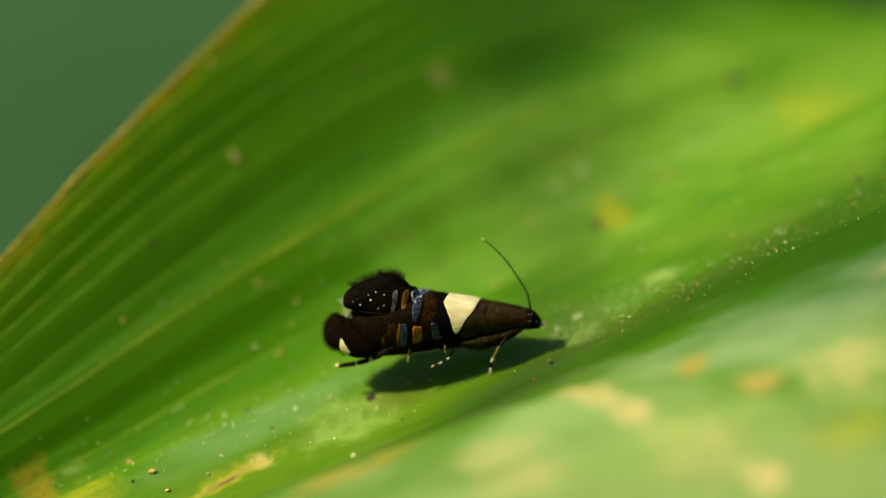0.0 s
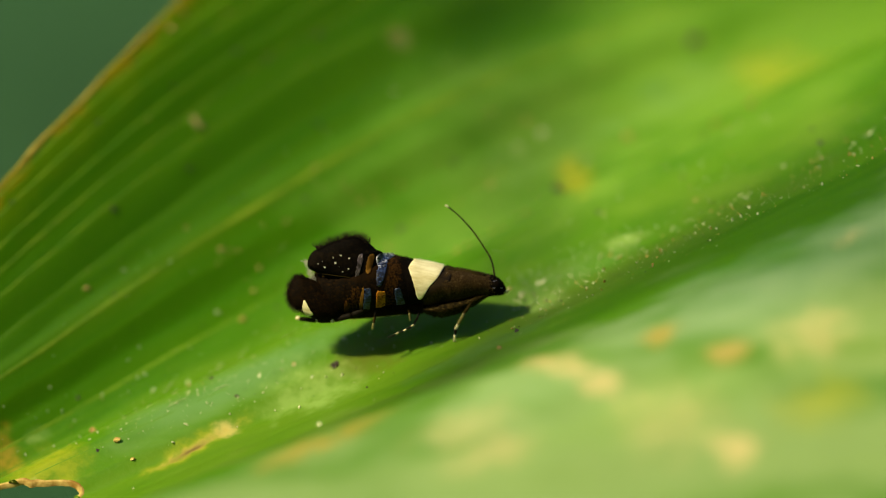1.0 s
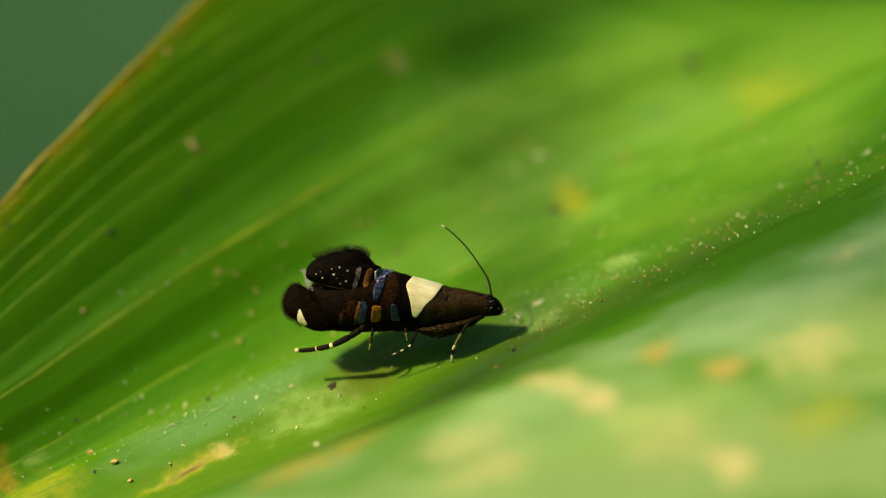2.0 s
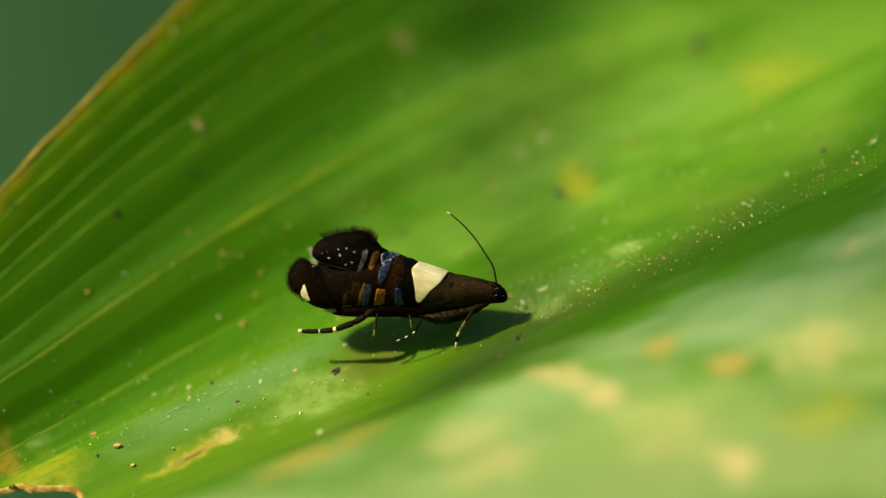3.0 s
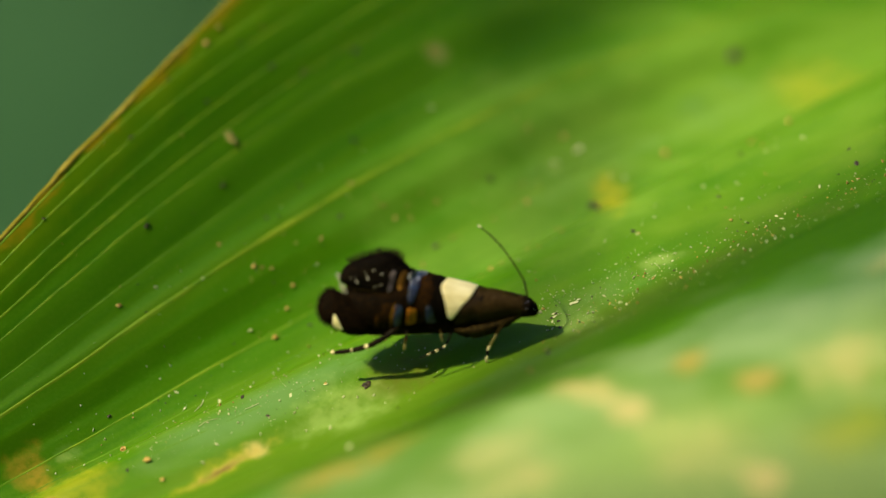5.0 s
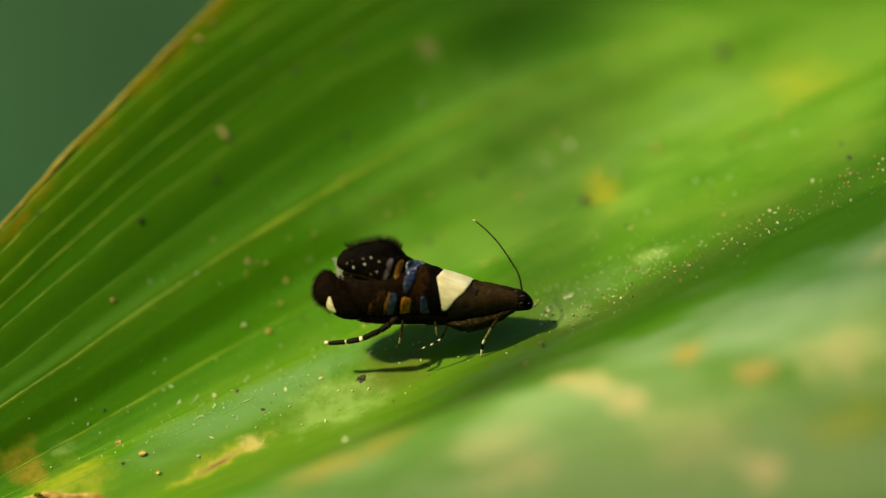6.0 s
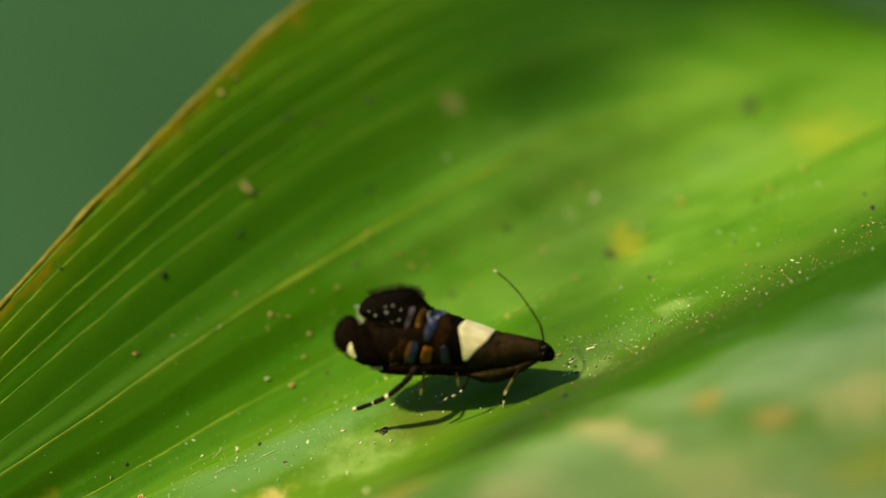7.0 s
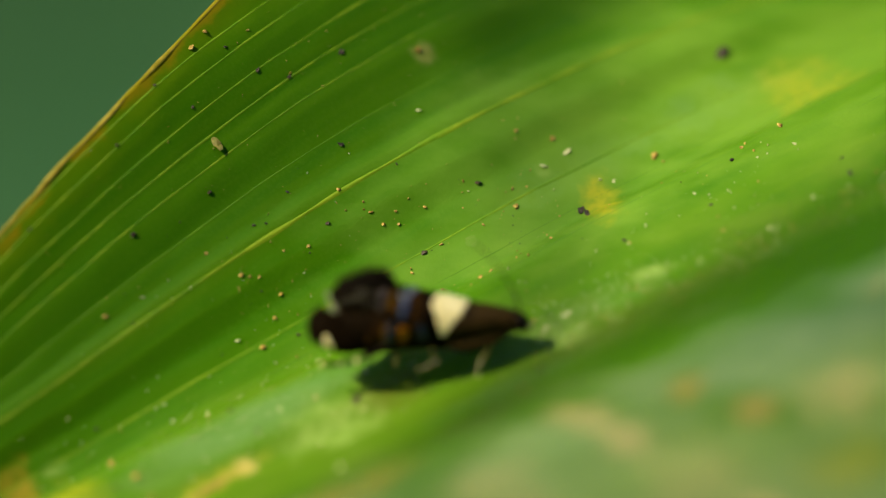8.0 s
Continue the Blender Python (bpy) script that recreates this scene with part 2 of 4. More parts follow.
GROUND = plain("undergrowth", (0.023, 0.078, 0.038), (0.046, 0.142, 0.070), 0.00002, 0.9, dist=20, spec=0.1)
BROWN = plain("brown_scales", (0.005, 0.003, 0.0015), (0.028, 0.017, 0.008), 6.0, 0.7, stretch=(0.25, 1, 1), bump=0.5, dist=0.02, spec=0.1)
RUST = plain("rust_scales", (0.0010, 0.0006, 0.0003), (0.008, 0.0038, 0.0008), 2.6, 0.8, spec=0.03, stretch=(1.6, 1, 0.22), bump=0.5)
DULL_GOLD = plain("dull_gold_scales", (0.014, 0.007, 0.001), (0.15, 0.072, 0.008), 4.0, 0.7, spec=0.1, stretch=(1.4, 1, 0.4))
PINK = plain("pinkish_scales", (0.45, 0.20, 0.08), (0.85, 0.55, 0.34), 6.0, 0.35, bump=0.6)
AMBER = plain("amber_scales", (0.006, 0.003, 0.001), (0.055, 0.022, 0.003), 3.0, 0.75, spec=0.05, stretch=(1.6, 1, 0.3), bump=0.5)
BLACK = plain("black_scales", (0.0012, 0.0009, 0.0007), (0.005, 0.0034, 0.0022), 8.0, 0.85, bump=0.5, spec=0.03)
CREAM_SCALES = plain("cream_scales", (0.62, 0.55, 0.28), (0.85, 0.80, 0.55), 7.0, 0.6, stretch=(0.3, 1, 1), bump=0.35)
BLUE = plain("blue_scales", (0.003, 0.005, 0.014), (0.022, 0.045, 0.15), 5.0, 0.5, 0.3, bump=0.6)
SILVER = plain("silver_scales", (0.06, 0.065, 0.12), (0.62, 0.64, 0.76), 9.0, 0.4, 0.5)
VIOLET = plain("violet_scales", (0.008, 0.006, 0.008), (0.13, 0.10, 0.14), 8.0, 0.5, 0.2)
WHITE = plain("white_scales", (0.06, 0.06, 0.06), (0.60, 0.60, 0.54), 8.0, 0.6)


def scale_material(name, tones, rough, spec):
    """Small flakes, each of its own tone."""
    m, nt, bsdf = material(name)
    geo = nt.nodes.new("ShaderNodeNewGeometry")
    cr = nt.nodes.new("ShaderNodeValToRGB")
    while len(cr.color_ramp.elements) < len(tones):
        cr.color_ramp.elements.new(0.5)
    for e, (p, c) in zip(cr.color_ramp.elements, tones):
        e.position, e.color = p, (*c, 1)
    nt.links.new(geo.outputs["Random Per Island"], cr.inputs[0])
    nt.links.new(cr.outputs[0], bsdf.inputs["Base Color"])
    bsdf.inputs["Roughness"].default_value, bsdf.inputs["Specular IOR Level"].default_value = rough, spec
    return m


FLAKE_BROWN = scale_material("brown_flakes", [(0.0, (0.024, 0.014, 0.0045)), (0.5, (0.035, 0.021, 0.0075)), (0.85, (0.048, 0.030, 0.011)), (1.0, (0.072, 0.047, 0.018))], 0.6, 0.05)
FLAKE_RUST = scale_material("rust_flakes", [(0.0, (0.0012, 0.0007, 0.0003)), (0.5, (0.0032, 0.0017, 0.0005)), (0.85, (0.0055, 0.0027, 0.0007)), (1.0, (0.010, 0.0048, 0.001))], 0.8, 0.04)
FLAKE_AMBER = scale_material("amber_flakes", [(0.0, (0.014, 0.006, 0.001)), (0.5, (0.026, 0.011, 0.0014)), (1.0, (0.044, 0.018, 0.002))], 0.7, 0.06)
FLAKE_BLACK = scale_material("black_flakes", [(0.0, (0.0008, 0.0006, 0.0005)), (0.8, (0.0022, 0.0015, 0.001)), (1.0, (0.006, 0.004, 0.0022))], 0.8, 0.04)
FLAKE_BELLY = scale_material("belly_flakes", [(0.0, (0.004, 0.003, 0.001)), (0.6, (0.018, 0.012, 0.003)), (1.0, (0.060, 0.042, 0.012))], 0.7, 0.05)
FLAKE_BLUE = scale_material("blue_flakes", [(0.0, (0.003, 0.004, 0.010)), (0.6, (0.010, 0.018, 0.058)), (1.0, (0.040, 0.070, 0.20))], 0.45, 0.3)
FLAKE_ORANGE = scale_material("orange_flakes", [(0.0, (0.10, 0.035, 0.003)), (0.5, (0.26, 0.095, 0.006)), (1.0, (0.48, 0.20, 0.014))], 0.6, 0.1)
# paler brown that paints a glossy highlight onto the thorax
BROWN_SHEEN = plain("brown_sheen_scales", (0.034, 0.021, 0.008), (0.105, 0.070, 0.030), 2.2, 0.5, stretch=(0.2, 1, 1), bump=0.5, spec=0.15)
GOLD = plain("orange_scales", (0.22, 0.080, 0.004), (0.50, 0.200, 0.012), 4.0, 0.7, spec=0.1, stretch=(1.4, 1, 0.4))
BELLY = plain("olive_hairs", (0.008, 0.006, 0.001), (0.046, 0.031, 0.006), 5.0, 0.8, spec=0.05, stretch=(0.3, 1, 1))
LEG_PALE = plain("pale_leg", (0.42, 0.38, 0.20), (0.74, 0.70, 0.46), 8.0, 0.5)
OLIVE = plain("olive_leg", (0.06, 0.058, 0.012), (0.19, 0.17, 0.045), 8.0, 0.6)
PALE_HAIR = plain("pale_hair", (0.14, 0.14, 0.12), (0.42, 0.42, 0.37), 8.0, 0.7)
LEG_DARK = plain("dark_leg", (0.002, 0.0015, 0.001), (0.010, 0.007, 0.004), 8.0, 0.65, spec=0.06)
HAIR = plain("dark_hair", (0.006, 0.004, 0.002), (0.024, 0.015, 0.007), 4.0, 0.7, spec=0.15)
GRIT_DARK = plain("dark_grit", (0.008, 0.006, 0.005), (0.05, 0.035, 0.02), 5.0, 0.6)
GRIT_TAN = plain("tan_grit", (0.18, 0.10, 0.015), (0.56, 0.40, 0.11), 5.0, 0.6)
GRIT_OLIVE = plain("olive_grit", (0.12, 0.12, 0.02), (0.34, 0.31, 0.07), 5.0, 0.6)
GRIT_PALE = plain("pale_grit", (0.26, 0.31, 0.13), (0.62, 0.65, 0.42), 5.0, 0.4)


# ---- mesh helpers ----
def part(name, bm, mat, parent=None, label="", smooth=True):
    me = bpy.data.meshes.new(name)
    bm.to_mesh(me)
    bm.free()
    if smooth:
        me.polygons.foreach_set("use_smooth", [True] * len(me.polygons))
    me.materials.append(mat)
    ob = new(name, me)
    ob.parent = parent
    return tagged(ob, label)


def tube(bm, pts, radii, sides=6, caps=True):
    """A tapered round rod through the points."""
    pts = [Vector(p) for p in pts]
    rings = []
    side = None
    for i, p in enumerate(pts):
        d = (pts[min(i + 1, len(pts) - 1)] - pts[max(i - 1, 0)]).normalized()
        if side is None:
            side = d.orthogonal().normalized()
        side = (side - d * side.dot(d)).normalized()
        up = d.cross(side)
        r = radii[i] if isinstance(radii, (list, tuple)) else radii
        rings.append([bm.verts.new(p + r * (math.cos(a) * side + math.sin(a) * up))
                      for a in (2 * math.pi * k / sides for k in range(sides))])
    for a, b in zip(rings, rings[1:]):
        for k in range(sides):
            bm.faces.new((a[k], a[(k + 1) % sides], b[(k + 1) % sides], b[k]))
    if caps:
        bm.faces.new(rings[0][::-1])
        bm.faces.new(rings[-1])


def curve_through(pts, n):
    """n points of a smooth curve through the given ones."""
    pts = [Vector(p) for p in pts]
    out = []
    for i in range(n):
        t = i / (n - 1) * (len(pts) - 1)
        k = min(int(t), len(pts) - 2)
        f = t - k
        p0, p1, p2, p3 = pts[max(k - 1, 0)], pts[k], pts[k + 1], pts[min(k + 2, len(pts) - 1)]
        out.append(0.5 * (2 * p1 + (p2 - p0) * f + (2 * p0 - 5 * p1 + 4 * p2 - p3) * f * f + (3 * p1 - p0 - 3 * p2 + p3) * f ** 3))
    return out


# ---- ground ----
bm = bmesh.new()
for i in range(41):
    for j in range(41):
        x, y = (i - 20) / 20, (j - 20) / 20
        x, y = x * abs(x) * 150, y * abs(y) * 150
        bm.verts.new((x, y, -0.55 + 0.05 * noise.noise((x * 3, y * 3, 0))))
bm.verts.ensure_lookup_table()
for i in range(40):
    for j in range(40):
        k = i * 41 + j
        bm.faces.new([bm.verts[q] for q in (k, k + 41, k + 42, k + 1)])
tagged(part("ground", bm, GROUND), "dark green shaded undergrowth far below the leaf", "ground", kind="structure")


# ---- the thicket that closes the place around ----
FOLIAGE = plain("thicket", (0.020, 0.064, 0.032), (0.078, 0.186, 0.088), 0.00004, 0.9, dist=30, spec=0.1)


# share of the added, unseen growth that keeps sky off the blade
def added_growth(a):
    return max(0.0, 1 - ((math.degrees(a) - 300) / 62) ** 2) ** 0.7


def thicket(name, rad, low, high, lumps):
    bm = bmesh.new()
    n, rows = 96, 16
    grid = []
    for i in range(n):
        a = 2 * math.pi * i / n
        col = []
        for j in range(rows + 1):
            z = low + (high * (1 + 0.25 * noise.noise((math.cos(a) * 3, math.sin(a) * 3, 7))) - low) * j / rows
            r = rad * (1 + lumps * noise.noise((math.cos(a) * 6, math.sin(a) * 6, z * 4)) + 0.10 * (j / rows) ** 2)
            # unseen taller growth, added to block sky, leans over on the side that faces the blade
            tall = added_growth(a)
            z += tall * 3.4 * (j / rows) ** 1.2
            r *= 1 - 0.45 * tall * (j / rows) ** 1.5
            col.append(bm.verts.new((r * math.cos(a), r * math.sin(a), z)))
        grid.append(col)
    for i in range(n):
        a, b = grid[i], grid[(i + 1) % n]
        for j in range(rows):
            bm.faces.new((a[j], b[j], b[j + 1], a[j + 1]))
    tagged(part(name, bm, FOLIAGE), "dark green thicket round the plant, with unseen taller growth added to block sky", "foliage", kind="structure")


thicket("backdrop", 2.6, -0.62, 0.95, 0.12)


def undergrowth():
    """Leaves all over the ground and the thicket."""
    r = random.Random(40)
    bm = bmesh.new()
    for i in range(13500):
        a = r.uniform(0, 2 * math.pi)
        if i < 8000:
            d = 2.7 * math.sqrt(r.random())
            c, lean = Vector((d * math.cos(a), d * math.sin(a), -0.62 + r.uniform(0.0, 0.09))), r.uniform(0.0, 0.5)
        elif i >= 11000:      # over the added taller growth
            a = radians(r.uniform(242, 358))
            tall, f = added_growth(a), r.uniform(0.3, 1.0)
            d = 2.6 * (1 - 0.45 * tall * f ** 1.5) + r.uniform(-0.22, 0.12)
            c, lean = Vector((d * math.cos(a), d * math.sin(a), -0.62 + 1.57 * f + tall * 3.4 * f ** 1.2)), r.uniform(-0.9, 0.2)
        else:
            z = r.uniform(-0.5, 1.0)
            d = 2.5 + r.uniform(-0.1, 0.25)
            c, lean = Vector((d * math.cos(a), d * math.sin(a), z)), r.uniform(-0.9, 0.2)
        m = Matrix.Translation(c) @ Matrix.Rotation(a + r.uniform(-0.9, 0.9), 4, "Z") @ Matrix.Rotation(lean, 4, "Y")
        grow = 1.0 if i < 8000 else 2.2
        ln, w = r.uniform(0.05, 0.11) * grow, r.uniform(0.016, 0.034) * grow
        mid = [bm.verts.new(m @ Vector((-ln * f, 0, 0.10 * ln * math.sin(3.0 * f)))) for f in (0, 0.35, 0.7, 1)]
        for sgn in (-1, 1):
            side = [bm.verts.new(m @ Vector((-ln * f, sgn * w * q, 0.10 * ln * math.sin(3.0 * f) + 0.02))) for f, q in ((0.3, 1), (0.7, 0.75))]
            bm.faces.new((mid[0], mid[1], side[0])[::sgn])
            bm.faces.new((mid[1], mid[2], side[1], side[0])[::sgn])
            bm.faces.new((mid[2], mid[3], side[1])[::sgn])
    tagged(part("undergrowth_foliage", bm, FOLIAGE), "dark green leaves of the undergrowth round the plant", "foliage", kind="stuff")


undergrowth()

# ---- leaf ----
HOLE = (-11.95, -6.02)


def hole_radius(a):
    """How far the hole reaches from its middle, in mm, towards the angle a."""
    return 1.0 / math.sqrt((math.cos(a) / 1.35) ** 2 + (math.sin(a) / 0.42) ** 2) * (1 + 0.10 * math.sin(3 * a + 1) + 0.05 * math.sin(7 * a))


leaf = tagged(new("leaf"), "broad green pleated leaf with parallel veins, scars and a chewed hole", "leaf")


def build_blade():
    cols, rows = 430, 300
    xs = [POLE[0] + 0.4 + 84 * (i / cols) ** 1.15 for i in range(cols + 1)]
    me = bpy.data.meshes.new("blade")
    verts, uvs = [], []
    for x in xs:
        top = edge_of(x)
        low = -0.66 * top
        for j in range(rows + 1):
            v = low + (top - low) * j / rows
            y = y_of(x, v)
            dx, dy = x - HOLE[0], y - HOLE[1]
            r, h = math.hypot(dx, dy), hole_radius(math.atan2(dy, dx))
            if h * 0.74 < r < h * 1.26:      # draw the mesh up to the hole's rim
                x2, y2 = HOLE[0] + dx * h * 1.02 / r, HOLE[1] + dy * h * 1.02 / r
            else:
                x2, y2 = x, y
            verts.append((x2 * MM, y2 * MM, leaf_z(x2, y2) * MM))
            uvs.append((x * 0.01, v, r < h * 0.74, (top - v) * (x - POLE[0])))
    faces = []
    n = rows + 1
    for i in range(cols):
        for j in range(rows):
            q = (i * n + j, (i + 1) * n + j, (i + 1) * n + j + 1, i * n + j + 1)
            if not any(uvs[k][2] for k in q):
                faces.append(q)
    me.from_pydata(verts, [], faces)
    layer = me.uv_layers.new(name="vein")
    index = np.empty(len(me.loops), dtype=np.int32)
    me.loops.foreach_get("vertex_index", index)
    layer.data.foreach_set("uv", np.array([u[:2] for u in uvs])[index].ravel())
    layer = me.uv_layers.new(name="rim")
    layer.data.foreach_set("uv", np.array([(u[3], 0.0) for u in uvs])[index].ravel())
    me.polygons.foreach_set("use_smooth", [True] * len(me.polygons))
    me.materials.append(LEAF)
    blade = new("blade", me)
    blade.parent = leaf
    s = blade.modifiers.new("thickness", "SOLIDIFY")
    s.thickness, s.offset = 0.12 * MM, -1
    return blade


build_blade()


def vein_strip(v, width, height, mat, name, x0=-27.0, x1=52.0):
    """A vein that stands a little proud of the blade."""
    bm = bmesh.new()
    prev = None
    n = 260
    for i in range(n + 1):
        x = x0 + (x1 - x0) * i / n
        if v > edge_of(x) - 0.006:
            prev = None
            continue
        wob = 0.0012 * noise.noise((x * 0.5, v * 50, 8.0))
        y = y_of(x, v + wob)
        d = Vector((1, v)).normalized()
        w = width * (0.75 + 0.5 * noise.noise((x * 0.8, v * 31, 5.0)))
        ring = []
        for k, h in ((-1, -0.02), (-0.45, height * 0.8), (0.45, height * 0.8), (1, -0.02)):
            px, py = x - d.y * w * k, y + d.x * w * k
            if math.hypot(px - HOLE[0], py - HOLE[1]) < hole_radius(math.atan2(py - HOLE[1], px - HOLE[0])) + 0.1:
                ring = None
                break
            ring.append(bm.verts.new(leaf_point(px, py, h)))
        if prev and ring:
            for a, b, c, e in zip(prev, ring, ring[1:], prev[1:]):
                bm.faces.new((a, b, c, e))
        prev = ring
    part(name, bm, mat, leaf)


for v in VEINS:
    if v == 0.618:      # a fold without a vein
        continue
    if v == 0.6625:
        vein_strip(v, 0.075, 0.04, STRONG, "vein")
    elif v > 0.55 and v not in (0.618, 0.730):
        vein_strip(v, 0.042, 0.018, VEIN, "vein")
    elif v > 0.5:
        vein_strip(v, 0.035, 0.010, FAINT, "vein")
    elif v > 0.42:
        vein_strip(v, 0.03, 0.003, FAINT, "vein")

# margin
bm = bmesh.new()
line, radii = [], []
for i in range(420):
    x = POLE[0] + 0.5 + 80 * i / 419
    y = y_of(x, edge_of(x))
    line.append(leaf_point(x, y, -0.105))
    radii.append((0.085 + 0.04 * noise.noise((x * 1.3, 0, 0))) * MM)
tube(bm, line, radii, 6)
part("margin", bm, MARGIN, leaf, "brownish yellow dried leaf margin")

# dry rim of the hole
bm = bmesh.new()
n = 72
rings = []
for i in range(n):
    a = 2 * math.pi * i / n
    h = hole_radius(a)
    wide = 0.13 + 0.10 * noise.noise((math.cos(a) * 2, math.sin(a) * 2, 0))
    ring = []
    for k, lift in ((-0.03, -0.12), (-0.03, 0.02), (wide * 0.5, 0.05), (wide, -0.03)):
        x, y = HOLE[0] + math.cos(a) * (h + k), HOLE[1] + math.sin(a) * (h + k)
        ring.append(bm.verts.new(leaf_point(x, y, lift)))
    rings.append(ring)
for i in range(n):
    a, b = rings[i], rings[(i + 1) % n]
    for k in range(3):
        bm.faces.new((a[k], b[k], b[k + 1], a[k + 1]))
part("hole_rim", bm, DEAD, leaf, "dry tan rim round the chewed hole")

# stalk down to the ground
bm = bmesh.new()
base = Vector((-27.5, POLE[1], leaf_base(-27.5, POLE[1]))) * MM
tube(bm, curve_through([base, base + Vector((-0.03, 0.01, 0.002)), base + Vector((-0.09, 0.04, -0.05)), (-0.20, 0.10, -0.3), (-0.22, 0.12, -0.6)], 40),
     [0.0016 + 0.0014 * i / 39 for i in range(40)], 10)
part("stalk", bm, STALK, leaf)

# an unseen frond added overhead, whose narrow leaflets thin out the sun on the far left of the blade
frond = tagged(new("shade_frond"), "unseen frond with many narrow leaflets, added overhead to thin the sun", "fern")


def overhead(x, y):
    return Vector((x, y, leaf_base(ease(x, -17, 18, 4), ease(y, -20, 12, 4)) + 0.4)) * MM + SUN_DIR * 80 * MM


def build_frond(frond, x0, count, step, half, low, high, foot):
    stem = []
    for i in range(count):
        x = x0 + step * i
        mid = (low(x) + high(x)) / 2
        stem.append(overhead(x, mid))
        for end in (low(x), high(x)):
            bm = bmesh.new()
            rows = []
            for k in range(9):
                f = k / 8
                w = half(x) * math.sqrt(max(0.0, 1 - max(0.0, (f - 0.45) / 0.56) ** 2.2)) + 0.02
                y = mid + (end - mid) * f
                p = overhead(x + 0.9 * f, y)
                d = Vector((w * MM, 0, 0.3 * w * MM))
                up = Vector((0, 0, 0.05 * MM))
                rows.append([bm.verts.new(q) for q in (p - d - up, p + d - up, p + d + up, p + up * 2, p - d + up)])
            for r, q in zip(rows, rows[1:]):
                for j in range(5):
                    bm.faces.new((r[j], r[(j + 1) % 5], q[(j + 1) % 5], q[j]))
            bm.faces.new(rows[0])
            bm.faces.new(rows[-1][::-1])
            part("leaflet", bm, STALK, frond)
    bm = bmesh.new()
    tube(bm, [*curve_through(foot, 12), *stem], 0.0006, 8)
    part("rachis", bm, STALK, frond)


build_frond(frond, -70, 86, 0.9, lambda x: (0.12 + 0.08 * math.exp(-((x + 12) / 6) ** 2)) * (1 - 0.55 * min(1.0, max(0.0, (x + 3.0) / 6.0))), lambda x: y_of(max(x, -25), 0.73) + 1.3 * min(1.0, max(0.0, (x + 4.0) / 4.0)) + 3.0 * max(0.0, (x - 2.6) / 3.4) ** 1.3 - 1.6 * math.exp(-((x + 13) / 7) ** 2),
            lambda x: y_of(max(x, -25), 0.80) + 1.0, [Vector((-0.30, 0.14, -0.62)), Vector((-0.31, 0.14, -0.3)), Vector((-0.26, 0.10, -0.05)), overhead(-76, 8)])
# a second unseen frond, added to shade the leaf's fold
frond_two = tagged(new("shade_frond"), "small unseen frond added overhead to shade the leaf's fold", "fern")
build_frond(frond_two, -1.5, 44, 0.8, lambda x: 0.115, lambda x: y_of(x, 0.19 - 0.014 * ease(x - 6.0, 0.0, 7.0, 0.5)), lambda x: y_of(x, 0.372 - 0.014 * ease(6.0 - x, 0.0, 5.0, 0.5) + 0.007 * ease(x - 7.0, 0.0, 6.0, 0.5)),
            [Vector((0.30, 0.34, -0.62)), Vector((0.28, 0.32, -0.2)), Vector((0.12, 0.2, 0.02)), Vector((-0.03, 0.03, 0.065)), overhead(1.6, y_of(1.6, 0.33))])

# an unseen frond added at the near side, which sways in before the sun
frond_three = tagged(new("shade_frond"), "unseen frond with narrow leaflets, added to dim the near blade", "fern")
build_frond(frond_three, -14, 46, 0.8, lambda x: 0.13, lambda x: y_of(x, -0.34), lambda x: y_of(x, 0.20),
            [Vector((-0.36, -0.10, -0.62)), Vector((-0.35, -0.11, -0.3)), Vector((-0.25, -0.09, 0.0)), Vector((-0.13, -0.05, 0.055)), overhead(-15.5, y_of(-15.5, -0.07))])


# ---- moth ----
PX = 0.01658 * MM
FOOT = leaf_point(0.45, -2.55)
MOTH = Matrix.Translation(FOOT) @ pose(0, 0, 0, -30)
moth = tagged(new("moth"), "small dark brown moth with cream patch and blue bars", "moth")
moth.matrix_basis = MOTH
DEEP = -0.25 * MM       # the body's middle behind the near foot


def spot(px, py, y=0.0):
    """A point of the moth's side view, y metres behind its middle plane."""
    return Vector(((px - 851) * PX, DEEP + y, (628 - py) * PX))


def between(stations, px):
    stations = sorted(stations)
    if px <= stations[0][0]:
        return stations[0][1:]
    for a, b in zip(stations, stations[1:]):
        if px <= b[0]:
            f = (px - a[0]) / (b[0] - a[0])
            f = f * f * (3 - 2 * f) * 0.5 + f * 0.5
            return tuple(p + (q - p) * f for p, q in zip(a[1:], b[1:]))
    return stations[-1][1:]


def loft(stations, steps, side=0, around=28):
    """A hull along the body. Stations: px, top, bottom, half width in mm. side: -1 near half, 1 far half, 0 both."""
    bm = bmesh.new()
    lo, hi = min(s[0] for s in stations), max(s[0] for s in stations)
    rings = []
    for i in range(steps + 1):
        px = lo + (hi - lo) * i / steps
        top, bot, w = between(stations, px)
        ring = []
        if side:
            angles = [math.pi * k / around for k in range(around + 1)]
        else:
            angles = [2 * math.pi * k / around for k in range(around)]
        for a in angles:
            z = (top + bot) / 2 + (top - bot) / 2 * math.cos(a)
            y = math.sin(a) * w * MM * (side if side else 1)
            ring.append(bm.verts.new(spot(px, z, y)))
        rings.append(ring)
    for a, b in zip(rings, rings[1:]):
        for k in range(len(a) - (1 if side else 0)):
            q = (k + 1) % len(a)
            bm.faces.new((a[k], a[q], b[q], b[k]))
    if not side:
        bm.faces.new(rings[0])
        bm.faces.new(rings[-1][::-1])
    return bm


